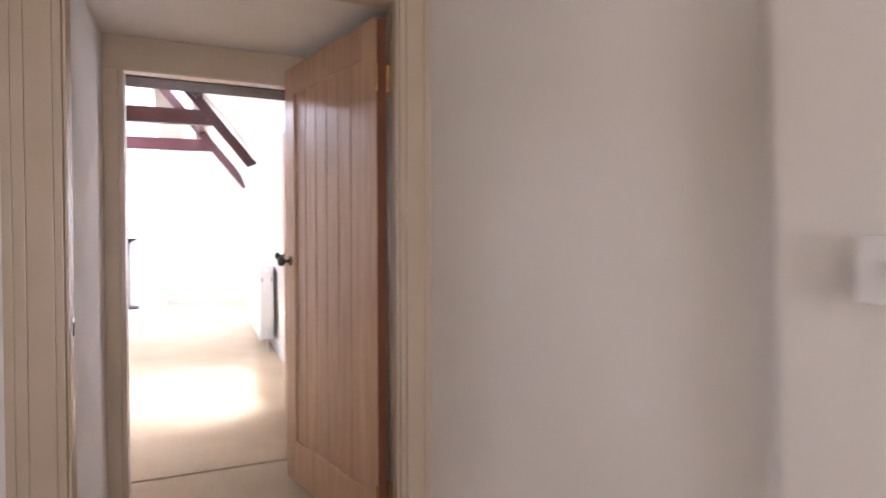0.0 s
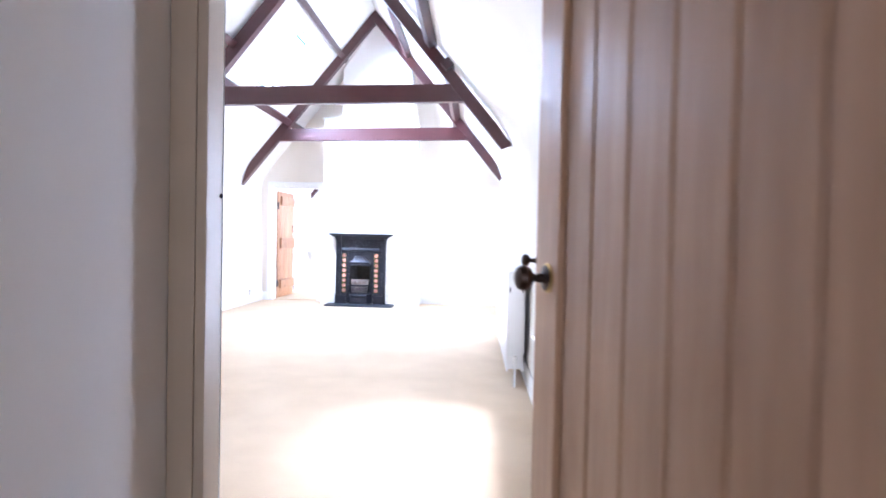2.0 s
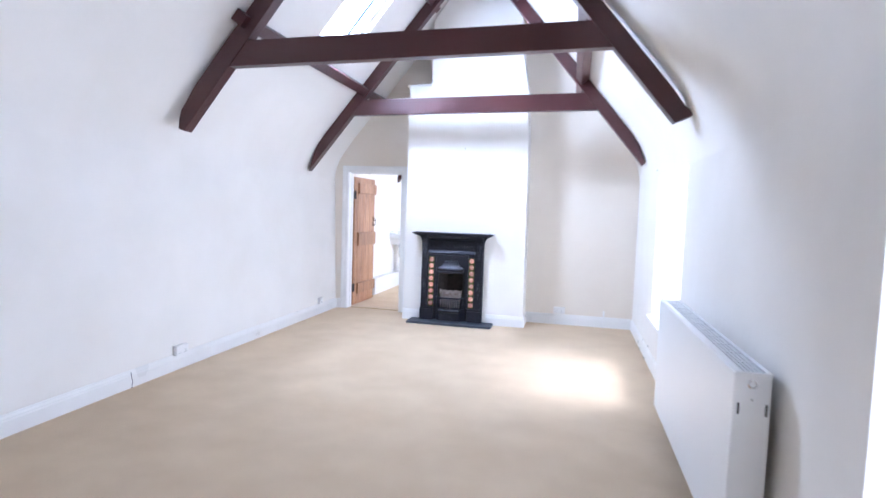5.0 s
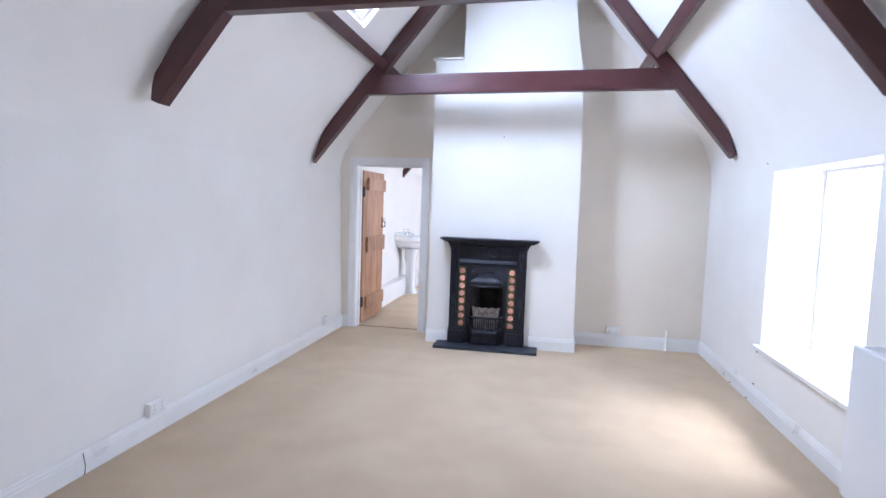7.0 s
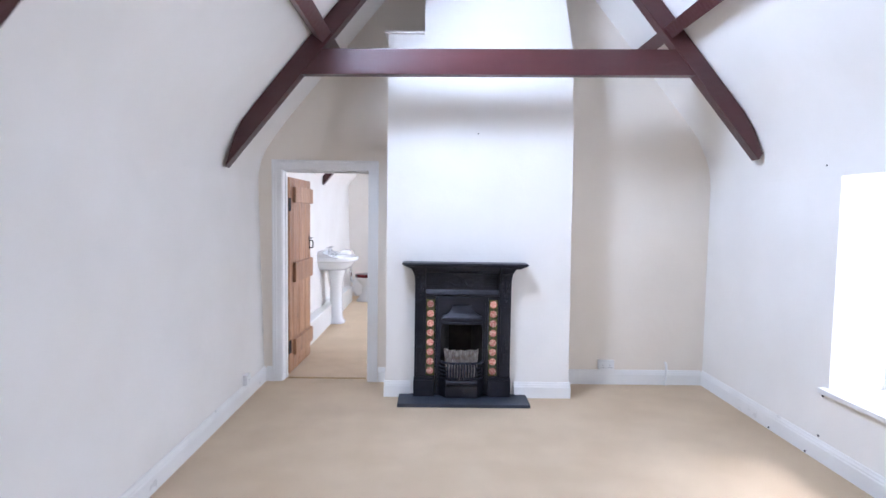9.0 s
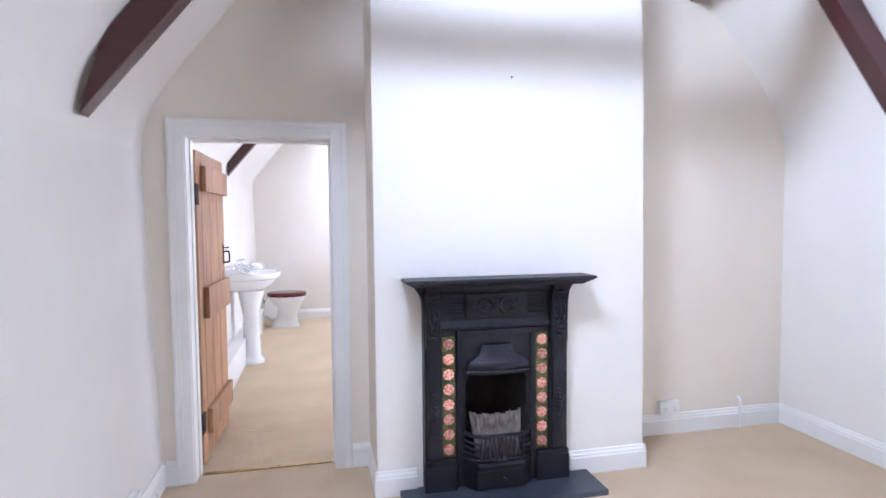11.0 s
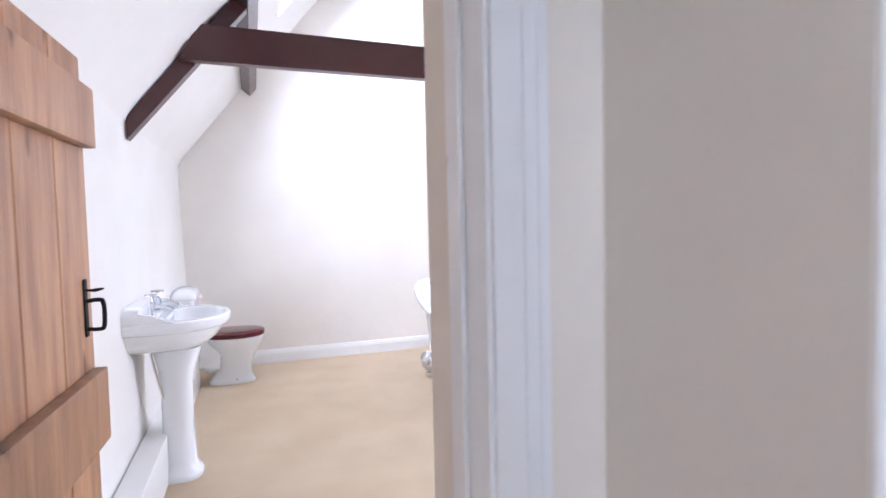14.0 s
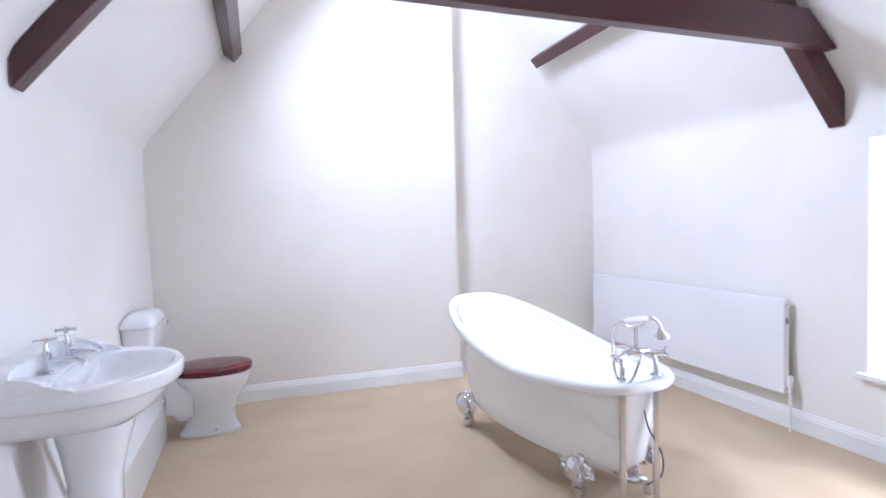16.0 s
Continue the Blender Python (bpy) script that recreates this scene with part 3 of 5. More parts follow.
# ---- roof trusses ----
def truss(y, tips, lapped=False, low=(2.575, 2.575), high=(2.775, 2.775), inset=(0.0, 0.0), drop=0.0):
    """Two rafters and a collar of dark stained timber; tips are the heights of the two feet."""
    ob = thing("roof_truss", "dark mahogany-stained timber roof truss with a collar beam", "roof truss", "roof trusses")
    top, depth = RISE - 0.012 - drop, 0.20
    half = 0.05
    for side, tip, keep in zip((0, 1), tips, inset):
        lean = 0.0 if side else LEAN
        x_tip = max((tip - (top - depth)) / PITCH, 0.012 - lean)
        outline = [(x_tip, tip), (WIDTH / 2, top - depth + PITCH * WIDTH / 2), (WIDTH / 2, top + PITCH * WIDTH / 2), (0.2, top + PITCH * 0.2)]
        hug = [(0.12 - lean * 0.3, top + 0.12), (0.085 - lean * 0.5, top + 0.03), (0.06 - lean * 0.6, top - 0.06), (0.04 - lean * 0.9, tip + 0.06)]
        if lapped:
            x_cut = 0.014 - lean
            outline = [(x_cut, tip), *outline[1:3], (x_cut, top + PITCH * x_cut)]
        else:
            if keep:
                outline[0] = (keep + 0.05, tip)
                outline[3] = (0.26, top + PITCH * 0.26)
                hug = [(keep + 0.09, top + PITCH * 0.18), (keep + 0.025, tip + 0.17), (keep + 0.008, tip + 0.09), (keep, tip + 0.021)]
            outline += [(x, z) for x, z in hug if z > tip + 0.02]
        if side:
            outline = [(WIDTH - x, z) for x, z in outline]
        part("rafter", prism(outline, "y", y - half, y + half, bevel=0.006), BEAM, ob)
    edge = lambda z: (z - (top - depth)) / PITCH
    (la, lb), (ha, hb) = low, high
    if lapped:
        outline = [(edge(la) - 0.13, la), (WIDTH - edge(lb) + 0.17, lb), (WIDTH - edge(hb) + 0.12, hb), (edge(ha) - 0.2, ha)]
        bm = prism(outline, "y", y - half - 0.075, y - half - 0.001, bevel=0.006)
    else:
        outline = [(edge(la) - 0.01, la), (WIDTH - edge(lb) + 0.01, lb), (WIDTH - edge(hb) + 0.01, hb), (edge(ha) - 0.01, ha)]
        bm = prism(outline, "y", y - 0.042, y + 0.042, bevel=0.006)
    part("collar_beam", bm, BEAM, ob, "dark stained collar beam with adze marks")
    return ob


truss(5.21, (2.035, 2.09), low=(2.545, 2.60), high=(2.745, 2.785), inset=(0.108, 0.0), drop=0.05)
truss(7.77, (1.90, 2.02), low=(2.60, 2.645), high=(2.79, 2.835))
truss(11.5, (1.955, 1.94), True, (2.41, 2.355), (2.62, 2.56))


def purlin(x, y0, y1, side, size=0.1):
    """A squared timber along the slope, let into the backs of the rafters."""
    ob_x = x if side == 0 else WIDTH - x
    z = RISE + PITCH * x - 0.012
    tilt = math.atan(PITCH) * (1 if side == 0 else -1)
    m = Matrix.Translation((ob_x, 0, z)) @ Matrix.Rotation(-tilt, 4, "Y")
    bm = box((-size / 2, y0, -size * 1.05), (size / 2, y1, 0.0), 0.005, m=m)
    return tagged(part("purlin", bm, BEAM), "dark stained purlin running under the sloping ceiling", "purlin", "purlins")


for side in (0, 1):
    purlin((0.66, 0.73)[side], 5.1, GABLE - 0.002, side)
    purlin(0.92, 3.66, 5.28, side, 0.09)
    purlin(1.50, 5.1, 7.98, side, 0.08)
    purlin((0.60, 0.70)[side], BATH_IN + 0.002, 13.85, side, 0.1)


tie = box((0.98, 3.70, 3.10), (WIDTH - 0.98, 3.79, 3.24), 0.008)
tagged(part("tie_beam", tie, BEAM), "dark stained tie beam between the upper purlins", "beam")


# ---- doors ----
def knob(parent, m):
    m = m @ Matrix.Scale(0.85, 4)
    ob = part("door_knob", lathe([(0.028, 0.0), (0.028, 0.006), (0.012, 0.010), (0.0085, 0.03), (0.012, 0.036), (0.024, 0.044), (0.029, 0.056), (0.024, 0.068), (0.012, 0.074)], 20, m), BRONZE, parent, "dark bronze turned knob", smooth=True)
    part("rose", lathe([(0.033, -0.001), (0.033, 0.003), (0.028, 0.006)], 20, m), BRASS, ob, "brass rose plate", smooth=True)
    return ob


def oak_door(name, width, height, m, label):
    """A framed oak leaf of narrow V-jointed boards; local x runs from the hinge, y through the leaf."""
    ob = thing(name, label, "door", at=m)
    t, stile, rail = 0.022, 0.105, 0.13
    part("stile", box((0.0, -t, 0.006), (stile, t, height), 0.004), OAK, ob)
    part("stile", box((width - stile, -t, 0.006), (width, t, height), 0.004), OAK, ob)
    part("rail", box((stile, -t + 0.0005, height - rail), (width - stile, t - 0.0005, height - 0.0005), 0.004), OAK, ob)
    part("rail", box((stile, -t + 0.0005, 0.0065), (width - stile, t - 0.0005, 0.2), 0.004), OAK, ob)
    count = 6
    step = (width - 2 * stile) / count
    for k in range(count):
        a = stile + k * step
        part("board", box((a + 0.0012, -0.012, 0.195), (a + step - 0.0012, 0.012, height - rail + 0.005), 0.0045, 1), OAK, ob)
    part("backing", box((stile - 0.005, -0.003, 0.19), (width - stile + 0.005, 0.003, height - rail + 0.01)), OAK_EDGE, ob)
    part("hinge_edge", box((-0.004, -t + 0.002, 0.01), (0.0, t - 0.002, height - 0.004)), OAK_EDGE, ob, "darker oak hinge edge")
    for z in (0.2, height - 0.22):
        part("hinge", tube([(-0.004, t + 0.003, z - 0.05), (-0.004, t + 0.003, z + 0.05)], 0.007), BRASS, ob, "brass butt hinge")
        part("hinge", tube([(-0.004, -t - 0.003, z - 0.05), (-0.004, -t - 0.003, z + 0.05)], 0.007), BRASS, ob, "brass butt hinge")
    for s in (1, -1):
        knob(ob, pose(width - 0.06, s * t, 1.046, -90 * s, 0, 0))
    part("latch_plate", box((width - 0.001, -0.011, 0.99), (width + 0.0015, 0.011, 1.10), 0.002), BRASS, ob)
    return ob


def along(a, b, z=0.0):
    return pose(a[0], a[1], z, 0, 0, math.degrees(math.atan2(b[1] - a[1], b[0] - a[0])))


oak_door("door_1", 0.838, 1.955, along((4.03, -0.50), (3.81, 0.31), 0.012), "oiled oak boarded door, standing open into the lobby")
oak_door("door_2", 0.86, 1.86, along((3.925, 0.545), (3.933, 1.405), 0.004), "oiled oak boarded door, folded back beside the window")


def strike(m):
    ob = tagged(part("strike_plate", box((-0.002, -0.011, -0.034), (0.002, 0.011, 0.034), 0.001, m=m), CHROME), "small bright metal strike plate let into the door lining", "strike plate")
    part("latch_hole", box((-0.0005, -0.007, -0.02), (0.0028, 0.007, 0.02), m=m), DARK, ob)
    return ob


strike(pose(3.077, -0.535, 0.90))
strike(pose(3.0, 0.5605, 1.04, 0, 0, 34.9))
tagged(part("frame_screw", lathe([(0.004, -0.004), (0.004, 0.001), (0.0055, 0.002), (0.004, 0.004)], 10, pose(3.112, 0.385, 1.21, 0, 90, 0)), BLACK_IRON), "dark screw head in the door frame", "screw")
tagged(part("hinge_leaf", box((2.957, FRONT_IN + 0.0005, 1.46), (2.973, FRONT_IN + 0.0065, 1.58), 0.001), RUBBER), "dull grey metal plate on the inner door lining", "metal plate")


def plank_door(m):
    """A ledged door of waxed pine planks; local x from the hinge, the ledges on the -y side."""
    ob = thing("door_3", "aged waxed pine plank door with three ledges, standing open", "door", at=m)
    width, height, t = 0.76, 1.90, 0.026
    edges = [0.0, 0.115, 0.33, 0.545, width]
    for a, b in zip(edges, edges[1:]):
        part("plank", box((a + 0.0015, -t, 0.012), (b - 0.0015, 0.0, height), 0.004, 1), PINE, ob)
    part("tongue", box((0.01, -t + 0.007, 0.014), (width - 0.01, -0.007, height - 0.002)), OAK_EDGE, ob)
    for z0, z1 in ((0.17, 0.325), (0.885, 1.08), (1.66, 1.815)):
        shape = [(0.10, z0), (width - 0.012, z0), (width - 0.012, z1), (0.10, z1)]
        part("ledge", prism(shape, "y", -t - 0.034, -t - 0.0005, bevel=0.009), PINE, ob, "chamfered pine ledge")
    for z in (0.27, 1.64):
        plate = part("hinge", box((-0.034, -t - 0.004, z - 0.062), (0.042, -t + 0.001, z + 0.062), 0.001), BLACK_IRON, ob, "black iron hinge plate")
        for dx in (-0.02, 0.022):
            for dz in (-0.04, 0.0, 0.04):
                part("screw", lathe([(0.005, 0.0), (0.004, 0.002)], 8, pose(dx, -t - 0.004, z + dz, 90, 0, 0)), BRONZE, plate)
    latch = part("latch", box((width - 0.068, -t - 0.004, 1.17), (width - 0.042, -t, 1.32), 0.003), BLACK_IRON, ob, "black iron thumb latch")
    x = width - 0.055
    part("handle", tube(bend([(x, -t, 1.262), (x, -t - 0.03, 1.265), (x, -t - 0.042, 1.256), (x, -t - 0.042, 1.198), (x, -t - 0.03, 1.188), (x, -t, 1.19)], 5), 0.0055, 8), BLACK_IRON, latch, smooth=True)
    part("thumb_piece", tube(bend([(x, -t, 1.292), (x, -t - 0.02, 1.29), (x, -t - 0.045, 1.294)], 4), [0.003] * 4 + [0.0045] * 3 + [0.003, 0.002], 8), BLACK_IRON, latch, smooth=True)
    part("bar", box((width - 0.16, 0.001, 1.27), (width + 0.02, 0.007, 1.29), 0.001), BLACK_IRON, latch)
    return ob


plank_door(along((0.156, 8.795), (0.184, 9.555)))


# ---- radiators ----
def radiator(name, length, height, depth, m, label, valve_end=0):
    """A double panel radiator; local x along the wall, y out from the wall, z from its bottom edge."""
    ob = thing(name, label, "radiator", "radiators", at=m)
    back = 0.045
    part("front_panel", box((0.0, depth - 0.016, 0.0), (length, depth, height), 0.007), ENAMEL, ob)
    part("back_panel", box((0.0, back, 0.0), (length, back + 0.014, height - 0.01), 0.005), ENAMEL, ob)
    for a, b in ((0.001, 0.004), (length - 0.004, length - 0.001)):
        end = part("end_panel", box((a - 0.003, back - 0.002, 0.02), (b + 0.003, depth - 0.004, height + 0.004), 0.003), ENAMEL, ob)
        side = -1 if a < 0.1 else 1
        xe = a - 0.003 if side < 0 else b + 0.003
        part("plug", lathe([(0.019, 0.0), (0.019, 0.006), (0.013, 0.008), (0.011, 0.004)], 16, pose(xe, (back + depth) / 2, height - 0.04, 0, 90 * side, 0)), CHROME, end, "chrome blanking plug", smooth=True)
        part("vent", lathe([(0.005, 0.0), (0.004, 0.006)], 10, pose(xe, (back + depth) / 2, height - 0.1, 0, 90 * side, 0)), CHROME, end)
        for yy in (back + 0.012, depth - 0.02):
            part("slot", box((xe - 0.001, yy - 0.004, height - 0.16), (xe + 0.001, yy + 0.004, height - 0.115)), DARK, end)
    grille = part("top_grille", box((0.004, depth - 0.03, height - 0.004), (length - 0.004, depth - 0.006, height + 0.006), 0.002), ENAMEL, ob)
    part("top_grille", box((0.004, back, height - 0.004), (length - 0.004, back + 0.018, height + 0.006), 0.002), ENAMEL, ob)
    # near-black sheet between the panels, painted for the shade under the grille
    part("shade_sheet", box((0.006, back + 0.018, height - 0.05), (length - 0.006, depth - 0.03, height - 0.035)), DARK, ob)
    bm = bmesh.new()
    for k in range(1, 5):
        y = back + 0.018 + (depth - 0.048 - back) * k / 5
        add_box(bm, (0.006, y - 0.0025, height - 0.006), (length - 0.006, y + 0.0025, height + 0.003))
    count = int(length / 0.16)
    for k in range(count + 1):
        x = 0.01 + (length - 0.02) * k / count
        add_box(bm, (x - 0.004, back + 0.018, height - 0.005), (x + 0.004, depth - 0.03, height + 0.002))
    part("grille_slats", bm, ENAMEL, ob)
    xv = -0.03 if valve_end == 0 else length + 0.03
    xi = 0.0 if valve_end == 0 else length
    for x_pipe, x_in in ((xv, xi), (length - xv, length - xi)):
        yv = (back + depth) / 2
        part("pipe", tube([(x_pipe, yv, -m.translation.z + 0.001), (x_pipe, yv, 0.03)], 0.0085), ENAMEL, ob)
        part("elbow", tube([(x_pipe, yv, 0.035), (x_in, yv, 0.035)], 0.01), CHROME, ob)
    valve = part("valve", lathe([(0.012, 0.0), (0.014, 0.03), (0.019, 0.035), (0.021, 0.085), (0.018, 0.095)], 16, pose(xv, (back + depth) / 2, 0.03)), PLASTIC, ob, "white thermostatic valve", smooth=True)
    for k in range(6):
        a = k * math.pi / 3
        part("rib", box((xv + 0.020 * math.cos(a) - 0.002, (back + depth) / 2 + 0.020 * math.sin(a) - 0.002, 0.07), (xv + 0.020 * math.cos(a) + 0.002, (back + depth) / 2 + 0.020 * math.sin(a) + 0.002, 0.112)), PLASTIC, valve)
    part("lockshield", lathe([(0.013, 0.0), (0.013, 0.05), (0.010, 0.055)], 14, pose(length - xv, (back + depth) / 2, 0.02)), PLASTIC, ob, smooth=True)
    for x in (length * 0.2, length * 0.8):
        part("bracket", box((x - 0.015, 0.0, 0.06), (x + 0.015, back, height - 0.08)), ENAMEL, ob)
    return ob


radiator("radiator", 1.86, 0.765, 0.175, pose(WIDTH, 3.46, 0.115, 0, 0, 90), "white double-panel radiator on the window wall", 0)
radiator("radiator", 2.16, 0.62, 0.09, pose(WIDTH, 11.79, 0.245, 0, 0, 90), "long white panel radiator on the bathroom wall", 0)


# ---- electrical plates ----
def socket(name, m, width=0.147, label="white surface-mounted double socket above the skirting"):
    """Local x along the wall, y out of it."""
    ob = thing(name, label, "socket", "wall sockets", at=m)
    part("back_box", box((-width / 2, 0.0, -0.043), (width / 2, 0.032, 0.043), 0.005), PLASTIC, ob)
    plate = part("face_plate", box((-width / 2 + 0.001, 0.032, -0.042), (width / 2 - 0.001, 0.040, 0.042), 0.004), PLASTIC, ob)
    for s in ((-1, 1) if width > 0.1 else (0,)):
        cx = s * 0.035
        part("switch", box((cx - 0.007, 0.040, 0.014), (cx + 0.007, 0.044, 0.034), 0.002), PLASTIC, plate)
        for dx, dz, w, h in ((0, -0.002, 0.004, 0.008), (-0.011, -0.022, 0.008, 0.004), (0.011, -0.022, 0.008, 0.004)):
            part("slot", box((cx + dx - w / 2, 0.0395, dz - h / 2), (cx + dx + w / 2, 0.0405, dz + h / 2)), DARK, plate)
    return ob


socket("wall_socket", pose(3.18, GABLE, 0.19, 0, 0, 180))
socket("wall_socket", pose(0.0, 5.30, 0.17, 0, 0, -90))
socket("wall_socket", pose(0.0, 8.045, 0.18, 0, 0, -90), 0.088, "white single socket above the skirting")
switch = thing("light_switch", "white plastic light switch on the landing wall", "light switch", at=pose(4.232, -2.052, 1.125, 0, 0, 89))
part("pattress", box((-0.043, 0.0, -0.043), (0.043, 0.028, 0.043), 0.005), PLASTIC, switch)
part("face_plate", box((-0.042, 0.028, -0.042), (0.042, 0.036, 0.042), 0.004), PLASTIC, switch)
part("rocker", box((-0.006, 0.036, -0.011), (0.006, 0.041, 0.011), 0.002), PLASTIC, switch)
pipe = tagged(part("heating_pipe", tube([(3.745, GABLE - 0.032, 0.0), (3.745, GABLE - 0.032, 0.17), (3.745, GABLE - 0.02, 0.20), (3.745, GABLE, 0.21)], 0.011), WHITE_GLOSS, smooth=True), "white painted pipe stub rising past the skirting", "pipe")
tagged(part("aerial_cable", tube(bend([(0.024, 4.74, 0.0), (0.027, 4.745, 0.05), (0.022, 4.74, 0.10), (0.024, 4.735, 0.125)], 6), 0.0022, 6), RUBBER), "short grey cable end poking up by the skirting", "cable")


# ---- fireplace ----
def fireplace():
    cx, y = 1.802, BY - 0.036
    ob = thing("fireplace", "black cast-iron fireplace with pink rose tiles and a barred grate", "fireplace", at=pose(cx, y + 0.04, 0.0))
    F = -0.072
    for s in (-1, 1):
        x0, x1 = sorted((s * 0.306, 0.413 if s > 0 else -0.398))
        xm = (x0 + x1) / 2
        jamb = part("jamb", box((x0, F, 0.03), (x1, -0.003, 1.125), 0.004), IRON, ob)
        part("plinth", box((min(x0, s * 0.235) - 0.006, F - 0.022, 0.03), (max(x1, s * 0.235) + 0.006, F, 0.17), 0.006), IRON, jamb)
        part("plinth_cap", box((min(x0, s * 0.235) - 0.004, F - 0.016, 0.17), (max(x1, s * 0.235) + 0.004, F, 0.195), 0.006), IRON, jamb)
        part("pilaster", box((x0 + 0.018, F - 0.012, 0.2), (x1 - 0.018, F, 0.80), 0.005), IRON, jamb)
        # scrolled bracket under the shelf
        out = [(F, 0.80), (F - 0.018, 0.80), (F - 0.022, 0.83), (F - 0.018, 0.86), (F - 0.018, 0.93), (F - 0.022, 0.99), (F - 0.026, 1.05), (F - 0.040, 1.09), (F - 0.066, 1.1235), (F, 1.1235)]
        bracket = part("bracket", prism(out, "x", x0 + 0.006, x1 - 0.006, bevel=0.003), IRON, jamb, "scrolled iron bracket")
        def relief(x, z, rad, wide, tall, turn, lift, hollow=False):
            shape = [(rad, 0.0), (rad * 1.05, 0.005), (rad * 0.75, 0.010), (rad * 0.5, 0.005), (rad * 0.4, 0.002)] if hollow else [(rad, 0.0), (rad * 0.85, 0.006), (rad * 0.5, 0.010), (rad * 0.15, 0.012)]
            m = pose(x, F - lift, z, 90, 0, 0) @ pose(0, 0, 0, 0, 0, turn) @ Matrix.Diagonal((wide, tall, 1.0, 1.0))
            return lathe(shape, 12, m)
        leaves = [(0.0, 1.085, 0.030, 1.2, 0.35, 0, 0.040, False), (0.0, 0.985, 0.019, 0.75, 2.6, 0, 0.021, False), (0.0, 0.895, 0.021, 1.0, 1.0, 0, 0.017, True), (0.0, 0.895, 0.007, 1.0, 1.0, 0, 0.018, False), (0.0, 0.855, 0.012, 1.6, 0.8, 0, 0.018, False)]
        for q in (-1, 1):
            leaves += [(q * 0.021, 1.045, 0.012, 1.0, 1.0, 0, 0.025, True), (q * 0.022, 0.995, 0.011, 0.9, 2.6, q * 14, 0.021, False), (q * 0.019, 0.935, 0.010, 0.9, 1.9, q * -24, 0.018, False)]
        for dx, z, rad, wide, tall, turn, lift, hollow in leaves:
            part("leaf_scroll", relief(xm + dx, z, rad, wide, tall, turn, lift, hollow), IRON, bracket, smooth=True)
        bm = lathe([(0.026, 0.0), (0.024, 0.008), (0.014, 0.011), (0.012, 0.018), (0.004, 0.022)], 16, pose(xm, F - 0.012, 0.445, 90, 0, 0))
        for k in range(4):
            r = 0.013 - 0.0022 * k
            lathe([(r, 0.0), (r * 0.7, 0.009), (r * 0.2, 0.012)], 10, pose(xm, F - 0.012, 0.485 + 0.024 * k, 90, 0, 0), bm)
            lathe([(r, 0.0), (r * 0.7, 0.009), (r * 0.2, 0.012)], 10, pose(xm, F - 0.012, 0.405 - 0.024 * k, 90, 0, 0), bm)
            for q in (-1, 1):
                lathe([(r * 0.8, 0.0), (r * 0.5, 0.008), (r * 0.2, 0.01)], 8, pose(xm + q * (0.02 - 0.003 * k), F - 0.012, 0.47 + 0.02 * k, 90, 0, 0), bm)
        part("rosette", bm, IRON, jamb, "moulded rosette", smooth=True)
        # tiles
        xa, xb = sorted((s * 0.229, s * 0.301))
        part("tile_channel", box((xa - 0.008, -0.06, 0.03), (xb + 0.006, 0.0, 0.885), 0.003), IRON, ob)
        part("tile_lip", box((xa - 0.008, F + 0.004, 0.13), (xa - 0.002, -0.058, 0.87), 0.002), IRON, ob)
        for k in range(8):
            z = 0.205 + 0.0815 * k
            tile = part("tile", box((xa, -0.066, z), (xb, -0.056, z + 0.0795), 0.002, 1), TILE, ob, "dark green glazed tile with a pink rose")
            bm = bmesh.new()
            c, mz = (xa + xb) / 2, z + 0.04
            turn = random.uniform(0, 6.28)
            for ring, (count, rad, size) in enumerate(((8, 0.0195, 0.0125), (5, 0.0105, 0.0092), (1, 0.0, 0.008))):
                for j in range(count):
                    a = turn + 2 * math.pi * j / count + ring
                    m = pose(c + rad * math.cos(a), -0.0655 - 0.0015 * ring, mz + rad * math.sin(a), 90, 0, 0)
                    lathe([(size, 0.0), (size * 0.8, 0.003), (size * 0.35, 0.0045)], 9, m, bm)
            part("rose", bm, ROSE, tile, "pink rose relief", smooth=True)
    part("frieze", box((-0.306, F + 0.012, 0.885), (0.306, 0.0, 1.125), 0.003), IRON, ob)
    part("frieze_moulding", prism([(F + 0.012, 0.885), (F - 0.004, 0.893), (F - 0.006, 0.905), (F + 0.002, 0.925), (F + 0.012, 0.94)], "x", -0.305, 0.305), IRON, ob)
    part("frieze_moulding", prism([(F + 0.012, 1.08), (F - 0.004, 1.09), (F - 0.014, 1.105), (F - 0.020, 1.124), (F + 0.012, 1.124)], "x", -0.305, 0.305), IRON, ob)
    panel = part("frieze_panel", box((-0.165, F - 0.002, 0.955), (0.165, F + 0.012, 1.075), 0.004), IRON, ob)
    for s in (-1, 1):
        for rise in (-1, 1):
            leaf = bend([(s * 0.018, 0, 1.015 + rise * 0.012), (s * 0.045, 0, 1.015 + rise * 0.040), (s * 0.085, 0, 1.015 + rise * 0.030), (s * 0.098, 0, 1.015 + rise * 0.008), (s * 0.078, 0, 1.015 + rise * 0.010)], 4)
            part("scroll_leaf", tube([(p.x, F - 0.004, p.z) for p in leaf], [0.009 - 0.0003 * k for k in range(len(leaf))], 7), IRON, panel, smooth=True)
            tip = [(s * 0.10, 1.015 + rise * 0.004), (s * 0.125, 1.015 + rise * 0.036), (s * 0.15, 1.015 + rise * 0.030), (s * 0.140, 1.015 + rise * 0.006)]
            part("scroll_leaf", prism(tip, "y", F - 0.010, F - 0.002, bevel=0.002), IRON, panel)
        part("scroll_leaf", prism([(s * 0.022, 1.015), (s * 0.06, 1.027), (s * 0.10, 1.015), (s * 0.06, 1.003)], "y", F - 0.010, F - 0.002, bevel=0.002), IRON, panel)
